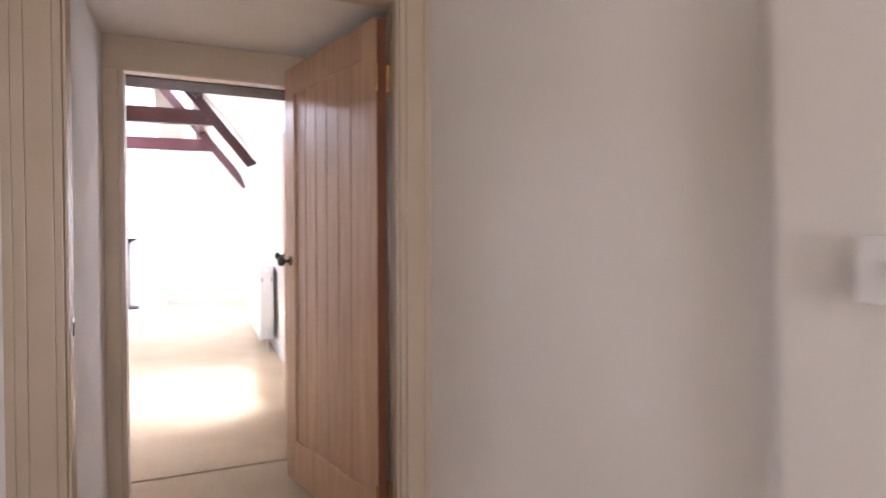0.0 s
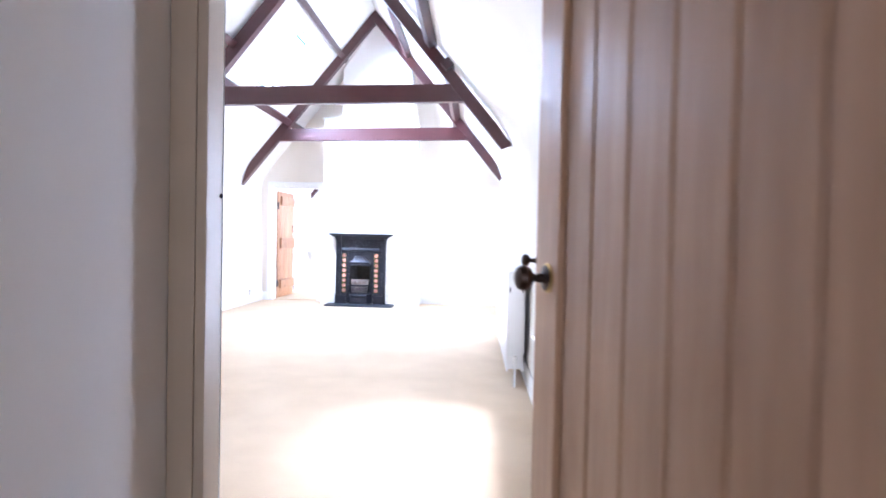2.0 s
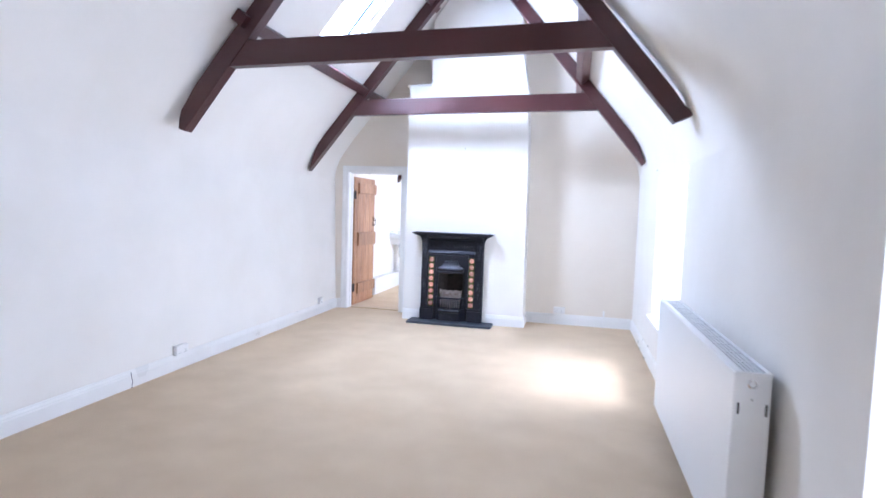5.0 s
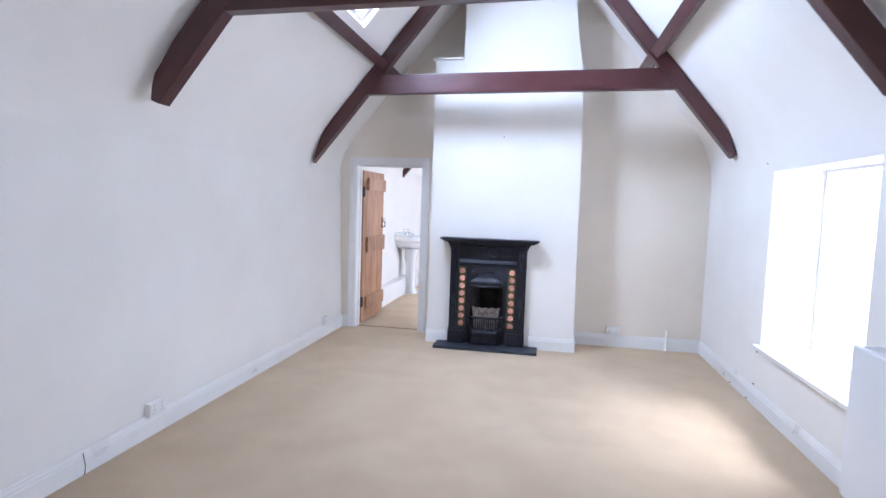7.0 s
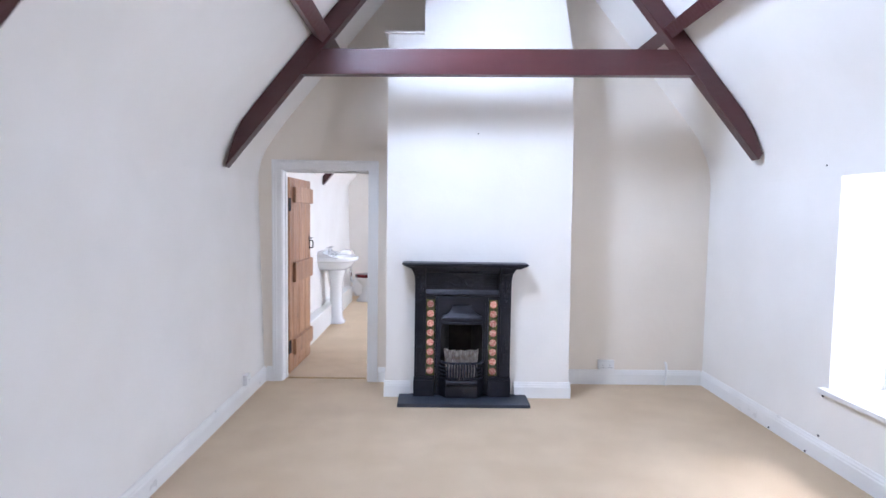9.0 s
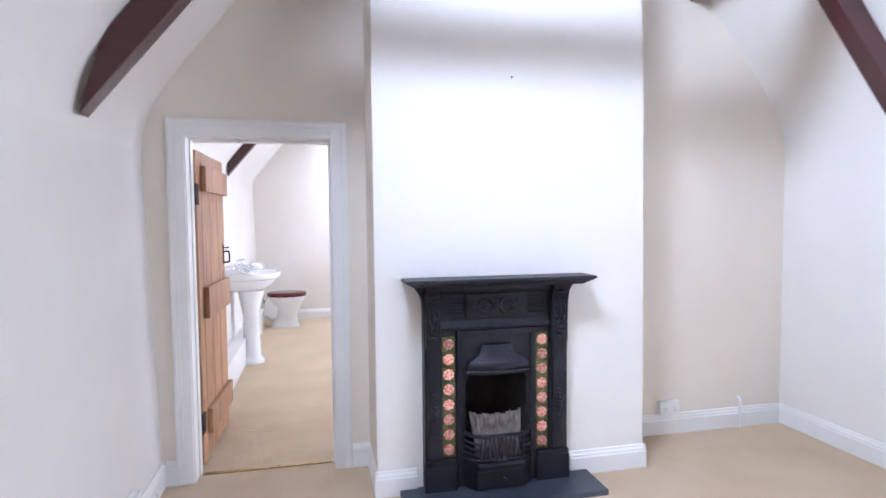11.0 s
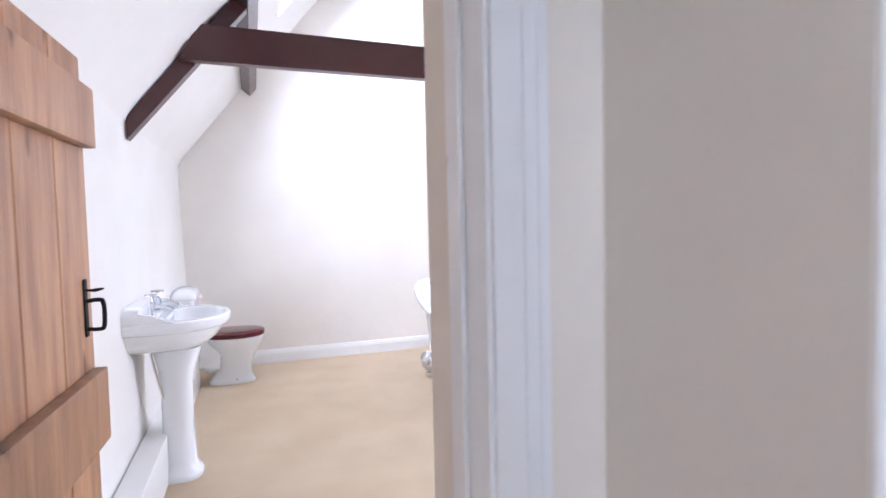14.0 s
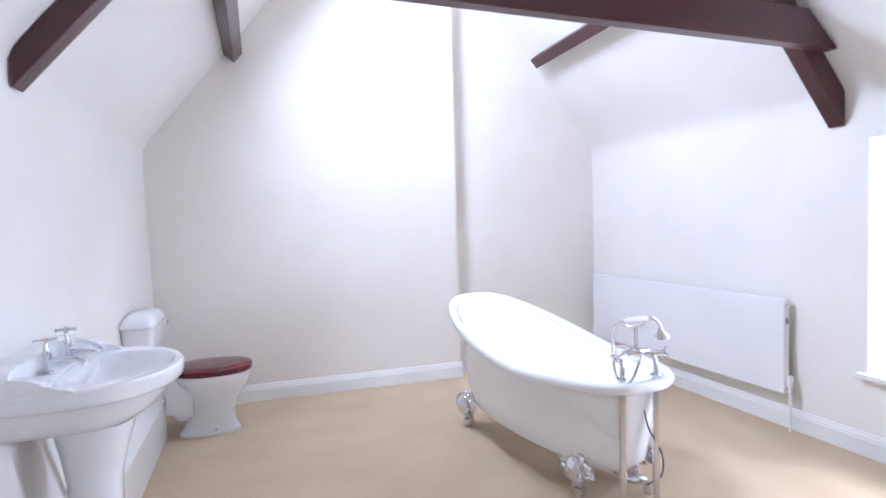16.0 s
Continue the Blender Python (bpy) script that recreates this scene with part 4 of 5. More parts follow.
    part("scroll_boss", lathe([(0.026, 0.0), (0.024, 0.006), (0.012, 0.009), (0.004, 0.012)], 14, pose(0.0, F - 0.002, 1.015, 90, 0, 0)), IRON, panel, smooth=True)
    for s in (-1, 1):
        for k in range(6):
            lo, hi = sorted((s * 0.185, s * 0.288))
            part("reed", box((lo, F + 0.002, 0.965 + 0.018 * k), (hi, F + 0.0125, 0.974 + 0.018 * k), 0.003, 1), IRON, ob)
    rim = [(0.0, 1.124, 0.06), (0.004, 1.133, 0.045), (0.018, 1.139, 0.030), (0.018, 1.143, 0.030), (0.028, 1.147, 0.014), (0.028, 1.152, 0.014), (0.036, 1.156, 0.0), (0.036, 1.165, 0.0), (0.031, 1.170, 0.007)]
    part("mantel_shelf", loft([[(-0.504 + e, -0.005, z), (-0.504 + e, -0.143 - d, z), (0.538 - e, -0.143 - d, z), (0.538 - e, -0.005, z)] for d, z, e in rim]), IRON, ob, "moulded black iron mantel shelf")
    for s in (-1, 1):
        flare = [(s * 0.405, 1.123), (s * 0.405, 1.0), (s * 0.4135, 1.01), (s * 0.417, 1.045), (s * 0.425, 1.075), (s * 0.440, 1.10), (s * 0.458, 1.123)]
        if s < 0:
            flare = [(x + 0.015, z) for x, z in flare]
        part("side_cavetto", prism(flare, "y", F + 0.004, -0.004), IRON, ob, "hollow moulding under the shelf")
    # inner plate with an arched mouth
    a, b = 0.178, 0.220
    mouth = [(-a, 0.17), (-a, 0.585)] + [(-a + 0.055 * (1 - math.cos(t)), 0.585 + 0.075 * math.sin(t)) for t in (0.4, 0.8, 1.2, 1.57)]
    mouth += [(-x, z) for x, z in mouth[::-1]]
    outer = [(-b, 0.04), (-b, 0.885), (b, 0.885), (b, 0.04)]
    bm = bmesh.new()
    left = [(-b, 0.04), (-a, 0.04), (-a, 0.17)] + mouth[1:6] + [(0.0, mouth[5][1]), (0.0, 0.885), (-b, 0.885)]
    prism(left, "y", -0.066, -0.045, bm=bm)
    prism([(-x, z) for x, z in left], "y", -0.066, -0.045, bm=bm)
    part("inner_plate", bm, IRON, ob)
    part("plate_frame", box((-b, -0.074, 0.855), (b, -0.0665, 0.884), 0.003), IRON, ob)
    for s in (-1, 1):
        lo, hi = sorted((s * 0.197, s * b))
        part("plate_frame", box((lo, -0.074, 0.14), (hi, -0.0665, 0.854), 0.003), IRON, ob)
    # canopy hood
    rings = []
    for w, z, d in ((0.165, 0.675, 0.115), (0.172, 0.69, 0.12), (0.168, 0.712, 0.118), (0.158, 0.722, 0.11), (0.118, 0.742, 0.098), (0.094, 0.772, 0.090), (0.084, 0.806, 0.082), (0.078, 0.810, 0.07)):
        rings.append([(-w, -0.06, z), (-w, -d, z), (-w * 0.5, -d - 0.012, z), (w * 0.5, -d - 0.012, z), (w, -d, z), (w, -0.06, z)])
    hood = part("hood", loft(rings), IRON, ob, "shaped iron smoke hood", smooth=True)
    part("hood_lip", tube([(-0.172, -0.112, 0.668), (-0.09, -0.128, 0.664), (0.09, -0.128, 0.664), (0.172, -0.112, 0.668)], 0.011, 8), IRON, hood)
    # firebox
    bm = bmesh.new()
    inner = [(-0.178, -0.046), (-0.10, 0.2), (0.10, 0.2), (0.178, -0.046)]
    for p, q in zip(inner, inner[1:]):
        v = [bm.verts.new((p[0], p[1], 0.05)), bm.verts.new((q[0], q[1], 0.05)), bm.verts.new((q[0], q[1], 0.8)), bm.verts.new((p[0], p[1], 0.8))]
        bm.faces.new(v)
    bm.faces.new([bm.verts.new((x, yy, 0.8)) for x, yy in inner])
    bm.faces.new([bm.verts.new((x, yy, 0.12)) for x, yy in inner])
    part("fireback", bm, SOOT, ob, "soot-blackened fireback")
    # grate
    grate = part("ash_box", loft([[(-0.19, -0.066, z), (-0.13, -0.066 - d, z), (0.13, -0.066 - d, z), (0.19, -0.066, z)] for z, d in ((0.04, 0.075), (0.135, 0.075), (0.15, 0.095), (0.175, 0.10), (0.19, 0.088))]), IRON, ob, "bowed iron ash box", smooth=True)
    line = lambda z, d: [(-0.185, -0.066, z), (-0.155, -0.066 - d * 0.7, z), (-0.10, -0.066 - d, z), (0.10, -0.066 - d, z), (0.155, -0.066 - d * 0.7, z), (0.185, -0.066, z)]
    part("rail", tube(line(0.335, 0.10), 0.011, 8), IRON, ob)
    part("rail", tube(line(0.205, 0.09), 0.010, 8), IRON, ob)
    for k in range(11):
        u = -0.115 + 0.023 * k
        part("bar", tube([(u, -0.158, 0.205), (u * 1.03, -0.172, 0.27), (u, -0.168, 0.335)], 0.0065, 7), IRON, ob)
    for s in (-1, 1):
        for z in (0.235, 0.265, 0.295):
            part("side_bar", tube([(s * 0.185, -0.066, z), (s * 0.158, -0.135, z), (s * 0.12, -0.162, z)], 0.0065, 7), IRON, ob)
    part("damper_knob", lathe([(0.009, 0), (0.012, 0.01), (0.006, 0.018)], 12, pose(0.02, -0.142, 0.09, 90, 0, 0)), IRON, ob, smooth=True)
    return ob


fireplace()
hearth = [(1.275, 7.915), (2.362, 7.915), (2.362, BY - 0.001), (1.275, BY - 0.001)]
tagged(part("hearth_slab", prism(hearth, "z", 0.0, 0.03, bevel=0.006), SLATE), "dark grey slate hearth slab on the carpet", "hearth")
# pleated paper standing in the grate
bm = bmesh.new()
rows = []
for j in range(7):
    row = []
    for k in range(29):
        u = k / 28 - 0.5
        fold = (1 if k % 2 else -1) * (0.012 + 0.010 * noise.noise((k * 0.7, j * 0.6, 2.0)))
        spread = 0.25 + 0.05 * j / 6
        height = (0.28 + 0.20 * (0.74 + 0.09 * noise.noise((k * 0.22, 0.3, 5.0)))) if j == 6 else 0.20 + 0.04 * j
        row.append(bm.verts.new((1.802 + u * spread, BY - 0.096 + fold + 0.012 * j - 0.06 * (1 - (2 * u) ** 2), height)))
    rows.append(row)
for a, b in zip(rows, rows[1:]):
    for k in range(28):
        bm.faces.new((a[k], a[k + 1], b[k + 1], b[k]))
bmesh.ops.solidify(bm, geom=bm.faces[:], thickness=0.0015)
tagged(part("paper_fan", bm, PAPER), "pleated scorched newspaper standing in the grate", "paper")


# ---- bathroom ----
tagged(part("pipe_boxing", box((0.0, 9.9, 0.0), (0.122, 13.28, 0.27), 0.006), WHITE_GLOSS), "low white painted pipe boxing along the wall", "pipe boxing", kind="structure")


def ellipse(cx, cy, rx, ry, z, steps=40, front=1.0, power=2.0):
    out = []
    for k in range(steps):
        a = 2 * math.pi * k / steps
        c, s = math.cos(a), math.sin(a)
        px = math.copysign(abs(c) ** (2 / power), c)
        py = math.copysign(abs(s) ** (2 / power), s)
        out.append((cx + rx * px * (front if c > 0 else 1.0), cy + ry * py, z))
    return out


def pillar_tap(parent, x, y, z):
    tap = part("tap", lathe([(0.024, 0.0), (0.024, 0.006), (0.015, 0.012), (0.013, 0.05), (0.018, 0.058), (0.018, 0.07), (0.009, 0.078), (0.007, 0.105), (0.012, 0.112), (0.010, 0.12)], 16, pose(x, y, z)), CHROME, parent, "chrome crosshead pillar tap", smooth=True)
    part("spout", tube(bend([(x, y, z + 0.04), (x + 0.03, y, z + 0.047), (x + 0.075, y, z + 0.045), (x + 0.105, y, z + 0.03), (x + 0.108, y, z + 0.018)], 5), 0.0095, 10), CHROME, tap, smooth=True)
    for a, b in (((-0.032, -0.01), (0.032, 0.01)), ((0.01, -0.032), (-0.01, 0.032))):
        part("crosshead", tube([(x + a[0], y + a[1], z + 0.113), (x + a[0] * 0.7, y + a[1] * 0.7, z + 0.113), (x + b[0] * 0.7, y + b[1] * 0.7, z + 0.113), (x + b[0], y + b[1], z + 0.113)], [0.008, 0.005, 0.005, 0.008], 8), CHROME, tap, smooth=True)
    return tap


def basin():
    """A period basin on a pedestal: raised back shelf, ornate rim, oval bowl."""
    cy, rim = 11.36, 0.95
    ob = thing("washbasin", "white ceramic period washbasin on a fluted pedestal", "washbasin", at=pose(-0.03, cy, 0.0))
    half = 0.343
    def outline(s, z):
        """A plan with a straight back, short sides and an oval front, drawn in by s."""
        pts = [(0.001, -half + s), (0.08, -half + s * 0.98), (0.15, -half - 0.006 + s)]
        for j in range(1, 40):
            a = -math.pi / 2 + math.pi * j / 40
            pts.append((0.19 + (0.325 - s) * math.cos(a) ** 0.9, (half - s) * math.sin(a)))
        pts += [(0.15, half + 0.006 - s), (0.08, half - s * 0.98), (0.001, half - s)]
        return [(x, y, z) for x, y in pts]
    rings = [outline(s, z) for s, z in ((0.17, rim - 0.185), (0.13, rim - 0.170), (0.085, rim - 0.135), (0.05, rim - 0.09), (0.036, rim - 0.068), (0.014, rim - 0.062), (0.004, rim - 0.052), (0.0, rim - 0.03), (0.001, rim - 0.008), (0.008, rim))]
    outer_top = rings[-1]
    bm = loft(rings, cap=False)
    bm.verts.ensure_lookup_table()
    count = len(outer_top)
    top = bm.verts[-count:]
    bm.faces.new(bm.verts[:count][::-1])
    # inside of the bowl: an oval well let down from the rim
    well = []
    for scale, z in ((1.0, rim - 0.001), (0.95, rim - 0.014), (0.85, rim - 0.06), (0.62, rim - 0.11), (0.2, rim - 0.13)):
        ring = []
        for v in outer_top:
            a = math.atan2(v[1], v[0] - 0.295)
            ring.append(bm.verts.new((0.305 + 0.18 * scale * math.cos(a), 0.255 * scale * math.sin(a), z)))
        well.append(ring)
    for lo, hi in zip([top] + well, well):
        for k in range(count):
            bm.faces.new((lo[k], lo[(k + 1) % count], hi[(k + 1) % count], hi[k]))
    bm.faces.new(well[-1])
    bowl = part("bowl", bm, PORCELAIN, ob, smooth=True)
    shape = [(-half, rim), (half, rim), (half, rim + 0.05), (half - 0.03, rim + 0.075), (half - 0.10, rim + 0.08), (-half + 0.10, rim + 0.08), (-half + 0.03, rim + 0.075), (-half, rim + 0.05)]
    part("back_shelf", prism(shape, "x", 0.001, 0.085, bevel=0.012), PORCELAIN, ob, "raised white ceramic back shelf", smooth=True)
    for s in (-1, 1):
        wing = [(0.075, rim - 0.004), (0.075, rim + 0.055), (0.13, rim + 0.048), (0.165, rim + 0.034), (0.185, rim + 0.016), (0.225, rim + 0.010), (0.26, rim - 0.004)]
        lo, hi = sorted((s * (half - 0.001), s * (half - 0.045)))
        part("shoulder", prism(wing, "y", lo, hi, bevel=0.006), PORCELAIN, ob, smooth=True)
    part("tap_ledge", box((0.08, -0.2, rim - 0.004), (0.15, 0.2, rim + 0.012), 0.006), PORCELAIN, ob, smooth=True)
    for s in (-1, 1):
        pillar_tap(ob, 0.11, s * 0.105, rim + 0.012)
    part("waste", lathe([(0.024, 0.0), (0.022, 0.004)], 16, pose(0.295, 0.0, rim - 0.133)), CHROME, ob)
    part("overflow", lathe([(0.012, 0.0), (0.010, 0.004)], 14, pose(0.142, 0.0, rim - 0.04, 0, 90, 0)), CHROME, ob)
    # pedestal
    rings = []
    for z, rx, ry, x in ((0.0, 0.125, 0.125, 0.205), (0.02, 0.128, 0.128, 0.205), (0.04, 0.118, 0.118, 0.205), (0.055, 0.102, 0.104, 0.205), (0.09, 0.092, 0.095, 0.205), (0.30, 0.084, 0.088, 0.205), (0.55, 0.086, 0.094, 0.208), (0.64, 0.102, 0.112, 0.212), (0.76, 0.13, 0.14, 0.22)):
        rings.append(ellipse(x, 0.0, rx, ry, z, 32, power=2.6))
    ped = part("pedestal", loft(rings), PORCELAIN, ob, "white ceramic pedestal", smooth=True)
    part("supply_pipe", tube(bend([(0.10, -0.15, 0.80), (0.105, -0.14, 0.72), (0.125, -0.095, 0.58), (0.145, -0.05, 0.44), (0.15, -0.04, 0.40)], 5), 0.009, 8), CHROME, ob, smooth=True)
    return ob


basin()


def toilet():
    cy = 13.30
    ob = thing("toilet", "white ceramic toilet with a mahogany seat and low cistern", "toilet", at=pose(0.0, cy, 0.0))
    rings = []
    for z, x, rx, ry in ((0.0, 0.40, 0.205, 0.105), (0.02, 0.40, 0.205, 0.107), (0.035, 0.40, 0.19, 0.098), (0.08, 0.405, 0.165, 0.085), (0.15, 0.42, 0.15, 0.085), (0.22, 0.435, 0.165, 0.11), (0.29, 0.445, 0.20, 0.15), (0.345, 0.435, 0.243, 0.185), (0.375, 0.43, 0.256, 0.194), (0.39, 0.43, 0.258, 0.196), (0.396, 0.43, 0.25, 0.19)):
        rings.append(ellipse(x, 0.0, rx, ry, z * 1.09, 40, power=2.15))
    part("pan", loft(rings), PORCELAIN, ob, smooth=True)
    part("pan_back", prism([(0.12, 0.18), (0.30, 0.14), (0.32, 0.425), (0.17, 0.428), (0.14, 0.36)], "y", -0.095, 0.095, bevel=0.02), PORCELAIN, ob, smooth=True)
    part("trap", tube(bend([(0.30, 0.0, 0.20), (0.22, 0.0, 0.14), (0.17, 0.0, 0.20), (0.13, 0.0, 0.22), (0.05, 0.0, 0.20)], 6), 0.05, 16), PORCELAIN, ob, smooth=True)
    rings = [ellipse(0.43, 0.0, rx, ry, z, 40, power=2.15) for z, rx, ry in ((0.433, 0.258, 0.196), (0.437, 0.264, 0.203), (0.449, 0.266, 0.205), (0.455, 0.26, 0.198))]
    part("seat", loft(rings), SEAT, ob, "dark red mahogany toilet seat", smooth=True)
    rings = [ellipse(0.43, 0.0, rx, ry, z, 40, power=2.15) for z, rx, ry in ((0.457, 0.259, 0.197), (0.461, 0.267, 0.205), (0.474, 0.268, 0.206), (0.485, 0.255, 0.195), (0.492, 0.215, 0.158), (0.494, 0.10, 0.07))]
    part("lid", loft(rings), SEAT, ob, "dark red mahogany lid, closed", smooth=True)
    for s in (-1, 1):
        part("seat_hinge", tube([(0.205, s * 0.07, 0.445), (0.205, s * 0.11, 0.445)], 0.011, 10), CHROME, ob)
        part("floor_bolt", lathe([(0.011, 0.0), (0.010, 0.006), (0.005, 0.010)], 10, pose(0.44, s * 0.096, 0.036)), CHROME, ob)
    rings = []
    for z, hx, hy in ((0.66, 0.075, 0.20), (0.68, 0.085, 0.215), (0.84, 0.09, 0.225), (0.85, 0.09, 0.225)):
        rings.append(ellipse(0.062, -0.33, hx, hy, z, 40, power=7))
    part("cistern", loft(rings), PORCELAIN, ob, "white ceramic low-level cistern", smooth=True)
    rings = [ellipse(0.066, -0.33, hx, hy, z, 40, power=p) for z, hx, hy, p in ((0.851, 0.098, 0.25, 6), (0.862, 0.102, 0.256, 6), (0.882, 0.100, 0.252, 5), (0.912, 0.088, 0.225, 4), (0.934, 0.066, 0.17, 3), (0.944, 0.03, 0.09, 2.5))]
    part("cistern_lid", loft(rings), PORCELAIN, ob, smooth=True)
    lever = part("lever", tube(bend([(0.140, -0.16, 0.845), (0.17, -0.16, 0.845), (0.18, -0.17, 0.845), (0.182, -0.215, 0.84)], 4), 0.006, 8), CHROME, ob, smooth=True)
    part("lever_knob", lathe([(0.006, 0.0), (0.013, 0.006), (0.013, 0.018), (0.006, 0.024)], 12, pose(0.182, -0.212, 0.84, 90, 0, 0)), CHROME, lever, smooth=True)
    part("flush_pipe", tube(bend([(0.09, 0.0, 0.66), (0.09, 0.0, 0.45), (0.11, 0.0, 0.36), (0.17, 0.0, 0.34)], 6), 0.022, 12), CHROME, ob, smooth=True)
    return ob


toilet()


def bath():
    """A roll-top slipper bath on claw feet; local y runs from the tap end to the raised end."""
    ob = thing("bathtub", "white roll-top slipper bath on chrome claw feet", "bathtub", at=pose(2.525, 11.225, 0.0, 0, 0, 8.6))
    length = 1.72
    steps = 56
    def rim_point(a, scale_w=1.0, inset=0.0):
        c, s = math.cos(a), math.sin(a)
        px = math.copysign(abs(c) ** 0.72, c) * (0.418 - inset)
        v = math.copysign(abs(s) ** 0.86, s)
        py = length / 2 + v * (length / 2 - inset)
        u = min(1.0, max(0.0, py / length))
        px *= (0.93 + 0.07 * math.sin(math.pi * u)) * scale_w
        rise = 0.645 + 0.262 * (max(0.0, (u - 0.36) / 0.64) ** 1.28)
        return px, py, rise
    def ring(inset, drop, squeeze=1.0, flat=None, shift=0.0, near=0.0):
        out = []
        for k in range(steps):
            px, py, pz = rim_point(2 * math.pi * k / steps, squeeze, inset)
            z = pz - drop if flat is None else flat + (pz - 0.65) * 0.06
            out.append((px, py + shift * (py / length) + near * (1 - py / length), z))
        return out
    outside = [ring(0.17, 0, 0.68, 0.155, -0.12, 0.05), ring(0.13, 0, 0.77, 0.165, -0.11, 0.05), ring(0.09, 0, 0.85, 0.21, -0.10, 0.05), ring(0.075, 0, 0.90, 0.32, -0.08, 0.05), ring(0.068, 0.14, 0.94, None, -0.05, 0.05), ring(0.062, 0.04, 0.97, None, -0.02, 0.05), ring(0.060, 0.022, 0.97, None, -0.02, 0.05)]
    part("tub", loft(outside), BATH_WHITE, ob, "white enamelled tub body", smooth=True)
    rolled = [ring(0.10, 0.030, 0.98), ring(0.046, 0.038), ring(0.026, 0.050), ring(0.008, 0.042), ring(0.0, 0.022), ring(0.003, 0.004), ring(0.012, -0.005), ring(0.028, -0.008), ring(0.050, -0.002), ring(0.064, 0.016), ring(0.078, 0.10, 0.97), ring(0.10, 0.26, 0.93), ring(0.14, 0, 0.84, 0.235, -0.06), ring(0.20, 0, 0.66, 0.205, -0.06)]
    part("roll_rim", loft(rolled, cap=False), BATH_WHITE, ob, "smooth white roll-top rim and basin", smooth=True)
    bm = bmesh.new()
    bm.faces.new([bm.verts.new(p) for p in rolled[-1]])
    part("tub_floor", bm, BATH_WHITE, ob)
    for sx, yy, flip in ((-0.168, 0.33, 0), (0.168, 0.33, 0), (-0.155, 1.50, 0), (0.155, 1.50, 0)):
        s = 1 if sx > 0 else -1
        foot = part("claw_foot", tube(bend([(sx * 0.86, yy, 0.205), (sx + s * 0.035, yy, 0.19), (sx + s * 0.048, yy, 0.14), (sx + s * 0.02, yy, 0.09), (sx + s * 0.012, yy, 0.055), (sx + s * 0.02, yy, 0.04)], 5), [0.042] * 5 + [0.050] * 5 + [0.042] * 5 + [0.030] * 5 + [0.026] * 5 + [0.032], 12), CHROME, ob, "chrome claw and ball foot", smooth=True)
        part("ball", lathe([(0.012, 0.0), (0.031, 0.008), (0.042, 0.031), (0.037, 0.055), (0.017, 0.068)], 14, pose(sx + s * 0.02, yy, 0.0)), CHROME, foot, smooth=True)
        bm = bmesh.new()
        for k in range(4):
            a = -0.9 + 0.6 * k
            tube(bend([(sx + s * 0.018, yy, 0.066), (sx + s * (0.02 + 0.024 * math.cos(a)), yy + 0.026 * math.sin(a), 0.05), (sx + s * (0.02 + 0.03 * math.cos(a)), yy + 0.031 * math.sin(a), 0.022)], 4), 0.0065, 7, bm)
        part("claws", bm, CHROME, foot, smooth=True)
        bm = bmesh.new()
        for k in range(9):
            a = math.pi * (k / 8 * 1.2 - 0.1)
            m = pose(sx + s * 0.040, yy + 0.098 * math.cos(a), 0.162 + 0.062 * math.sin(a), 0, 72 * s, 0) @ pose(0, 0, 0, 0, 0, math.degrees(a)) @ Matrix.Diagonal((0.8, 1.5, 1.0, 1.0))
            lathe([(0.026, 0.0), (0.022, 0.012), (0.012, 0.020), (0.010, 0.015), (0.004, 0.018)], 10, m, bm)
        for q in (-1, 1):
            tube(bend([(sx + s * 0.05, yy + q * 0.035, 0.15), (sx + s * 0.062, yy + q * 0.06, 0.125), (sx + s * 0.058, yy + q * 0.05, 0.10), (sx + s * 0.055, yy + q * 0.033, 0.11)], 5), 0.011, 8, bm)
        part("leaf_ornament", bm, CHROME, foot, smooth=True)
    part("waste_pipe", tube(bend([(0.0, 0.30, 0.16), (0.0, 0.24, 0.11), (0.03, 0.18, 0.10), (0.09, 0.16, 0.09), (0.14, 0.18, 0.002)], 6), 0.021, 12), CHROME, ob, smooth=True)
    part("overflow_cover", lathe([(0.03, 0.0), (0.028, 0.01), (0.014, 0.014)], 16, pose(0.0, 0.118, 0.53, 90, 0, 0)), CHROME, ob)
    part("earth_cable", tube(bend([(0.02, 0.100, 0.53), (0.03, 0.07, 0.40), (0.085, 0.04, 0.27), (0.10, 0.06, 0.15), (0.06, 0.12, 0.09)], 6), 0.004, 7), RUBBER, ob, smooth=True)
    return ob


bath()


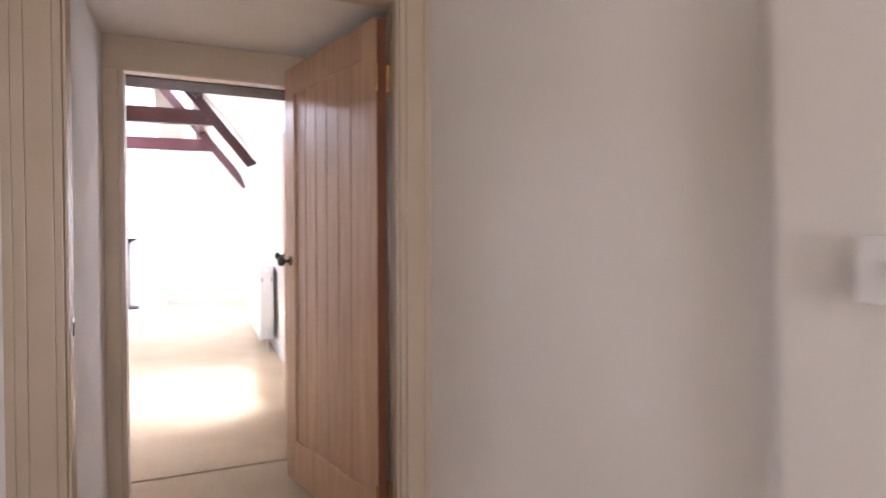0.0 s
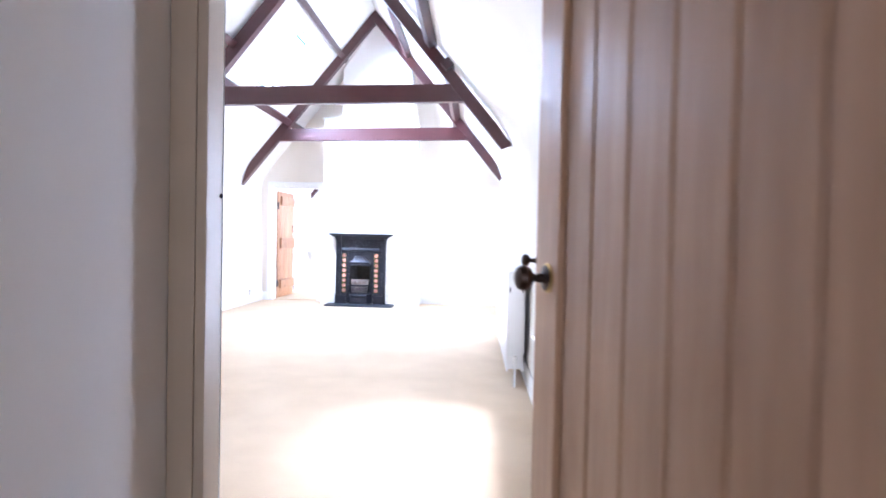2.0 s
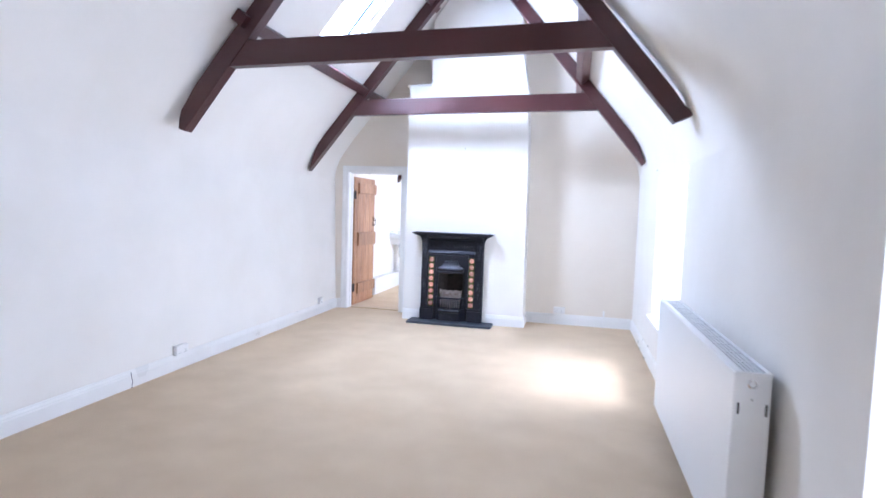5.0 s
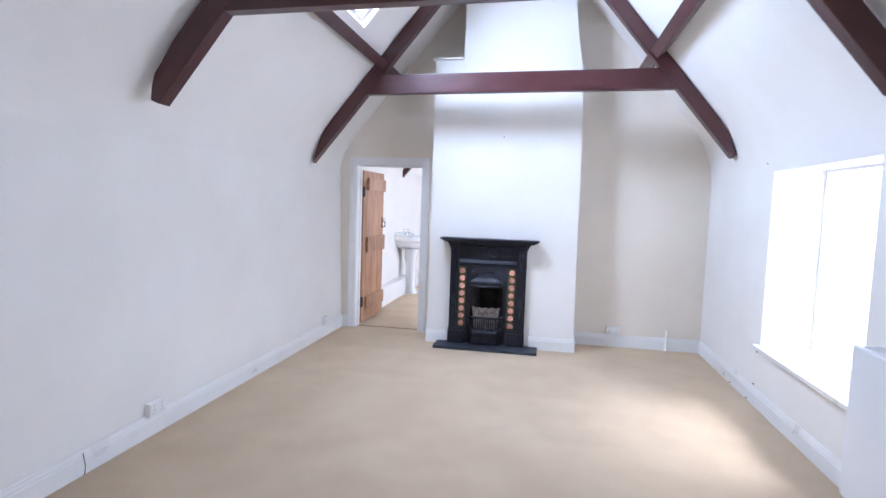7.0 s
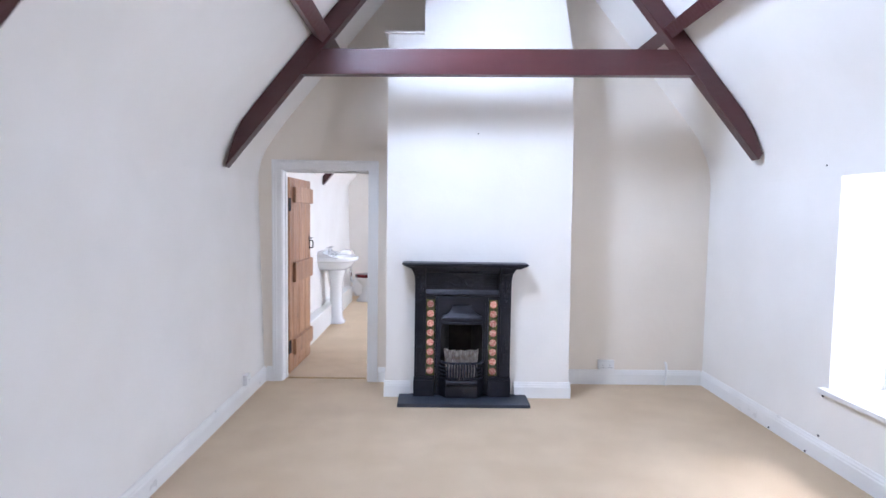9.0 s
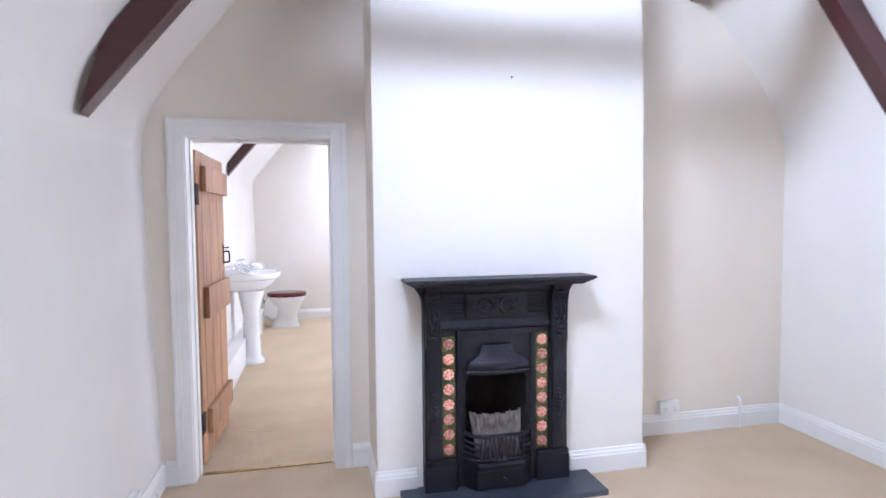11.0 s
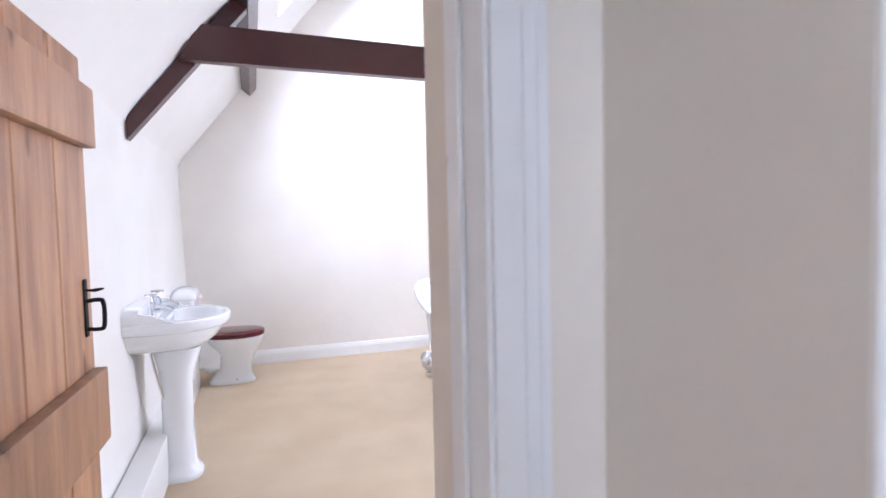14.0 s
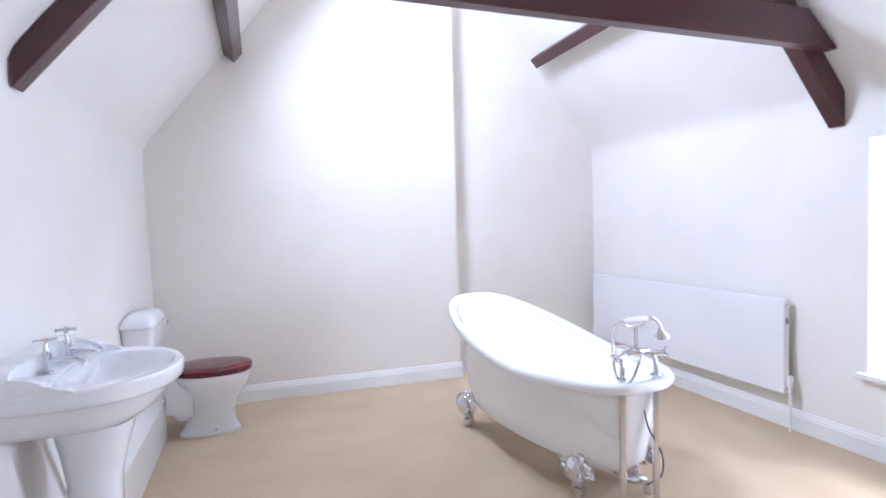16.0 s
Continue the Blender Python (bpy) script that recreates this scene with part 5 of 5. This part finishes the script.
def mixer():
    """A bath filler with a hand shower on two standpipes."""
    ob = thing("bath_mixer", "chrome bath shower mixer on two standpipes", "bath tap", at=pose(2.481, 11.287, 0.0, 0, 0, 3.2))
    z0 = 0.652
    for s in (-1, 1):
        x = s * 0.1
        pipe_ob = part("standpipe", tube([(x, 0.0, 0.0), (x, 0.0, z0 - 0.06), (x, 0.0, z0 + 0.01)], 0.0165, 16), CHROME, ob, smooth=True)
        part("floor_flange", lathe([(0.036, 0.0), (0.034, 0.006), (0.022, 0.014), (0.019, 0.02)], 20, pose(x, 0.0, 0.0)), CHROME, pipe_ob, smooth=True)
        part("riser", tube(bend([(x, 0.0, z0 + 0.005), (x, 0.0, z0 + 0.07), (x * 0.9, 0.01, z0 + 0.115), (x * 0.55, 0.02, z0 + 0.13)], 5), 0.013, 12), CHROME, ob, smooth=True)
        part("rim_flange", lathe([(0.027, 0.0), (0.025, 0.006), (0.016, 0.014)], 18, pose(x, 0.0, z0 + 0.01)), CHROME, ob, smooth=True)
        valve = part("valve", tube([(x * 0.9, 0.01, z0 + 0.118), (x * 1.25, 0.0, z0 + 0.118), (x * 1.45, -0.005, z0 + 0.118)], [0.017, 0.015, 0.010], 14), CHROME, ob, smooth=True)
        for a in (0.4, 1.97):
            dy, dz = 0.03 * math.cos(a), 0.03 * math.sin(a)
            part("crosshead", tube([(x * 1.5, -0.005 - dy, z0 + 0.118 - dz), (x * 1.5, -0.005 + dy, z0 + 0.118 + dz)], 0.006, 8), CHROME, valve, smooth=True)
    part("body", tube([(-0.075, 0.02, z0 + 0.128), (-0.03, 0.02, z0 + 0.13), (0.0, 0.02, z0 + 0.13), (0.03, 0.02, z0 + 0.13), (0.075, 0.02, z0 + 0.128)], [0.017, 0.018, 0.026, 0.018, 0.017], 14), CHROME, ob, smooth=True)
    part("spout", tube(bend([(0.0, 0.02, z0 + 0.125), (0.0, 0.07, z0 + 0.135), (0.0, 0.14, z0 + 0.125), (0.0, 0.18, z0 + 0.09), (0.0, 0.182, z0 + 0.065)], 5), 0.014, 12), CHROME, ob, smooth=True)
    part("column", tube([(0.0, 0.02, z0 + 0.15), (0.0, 0.02, z0 + 0.25)], [0.012, 0.009], 12), CHROME, ob)
    part("cradle", tube(bend([(-0.06, 0.02, z0 + 0.285), (-0.05, 0.02, z0 + 0.262), (0.0, 0.02, z0 + 0.252), (0.05, 0.02, z0 + 0.262), (0.06, 0.02, z0 + 0.285)], 4), 0.006, 8), CHROME, ob, smooth=True)
    shower = part("hand_shower", tube([(-0.075, 0.02, z0 + 0.283), (-0.04, 0.02, z0 + 0.287), (0.04, 0.02, z0 + 0.289), (0.07, 0.02, z0 + 0.287)], [0.012, 0.0165, 0.0165, 0.012], 14), PORCELAIN, ob, "white ceramic shower handle", smooth=True)
    part("neck", tube(bend([(0.07, 0.02, z0 + 0.287), (0.11, 0.02, z0 + 0.285), (0.145, 0.02, z0 + 0.255), (0.155, 0.02, z0 + 0.235)], 4), 0.009, 10), CHROME, shower, smooth=True)
    part("shower_head", lathe([(0.010, 0.05), (0.016, 0.035), (0.034, 0.012), (0.036, 0.0)], 18, pose(0.162, 0.02, z0 + 0.185, 0, -14, 0)), CHROME, shower, smooth=True)
    part("hose", tube(bend([(-0.08, 0.02, z0 + 0.283), (-0.125, 0.015, z0 + 0.265), (-0.145, 0.01, z0 + 0.16), (-0.12, 0.02, z0 + 0.03), (-0.045, 0.05, z0 - 0.035), (0.01, 0.05, z0 + 0.0), (0.035, 0.035, z0 + 0.08), (0.03, 0.02, z0 + 0.118)], 6), 0.0065, 8), CHROME, ob, "flexible chrome shower hose", smooth=True)
    return ob


mixer()


# ---- small marks and fixings ----
def nail(x, y, z, axis, name="nail", label="small dark nail stuck in the plaster", size=0.006):
    turn = {"w": (0, 90, 0), "e": (0, -90, 0), "n": (90, 0, 0)}[axis]
    return tagged(part(name, lathe([(size * 0.4, -0.012), (size * 0.4, 0.004), (size, 0.005), (size * 0.9, 0.008)], 8, pose(x, y, z, *turn)), BLACK_IRON), label, "nail", "nails and clips")


nail(-LEAN + 0.006, 4.0, 2.02, "w", size=0.011)
for z in (1.952, 1.984):
    nail(WIDTH, 3.01, z, "e", label="small grey fixing above the window", size=0.010)
nail(WIDTH, 7.08, 1.925, "e", size=0.007)
nail(1.916, BY, 2.247, "n", size=0.006)
for y, z in ((7.515, 0.018), (7.107, 0.016)):
    nail(WIDTH - 0.018, y, z, "e", "cable_clip", "small dark clip at the foot of the skirting", 0.008)
nail(WIDTH, 7.015, 0.16, "e", "cable_clip", "small dark clip above the skirting", 0.008)
nail(WIDTH, 6.995, 0.43, "e", "cable_clip", "small dark clip under the window board", 0.009)
for x, y, turn, size in ((0.87, 4.17, 20, 0.05), (1.22, 4.32, -15, 0.04), (1.25, 4.35, 40, 0.03), (1.85, 4.59, 0, 0.02), (0.25, 4.45, 70, 0.06), (0.33, 4.62, 80, 0.05), (1.05, 6.0, 60, 0.05), (1.3, 6.05, 75, 0.04)):
    m = pose(x, y, 0.0, 0, 0, turn)
    rings = [[m @ Vector((size * s * math.cos(a) * (1 + 0.25 * math.sin(3 * a + x)), size * 0.3 * s * math.sin(a), z)) for a in [2 * math.pi * k / 14 for k in range(14)]] for s, z in ((1.0, 0.0005), (0.8, 0.003), (0.3, 0.0045))]
    tagged(part("carpet_tuft", loft(rings, cap=True), CARPET, smooth=True), "raised scuffed tuft in the beige carpet", "carpet mark", "carpet scuffs")
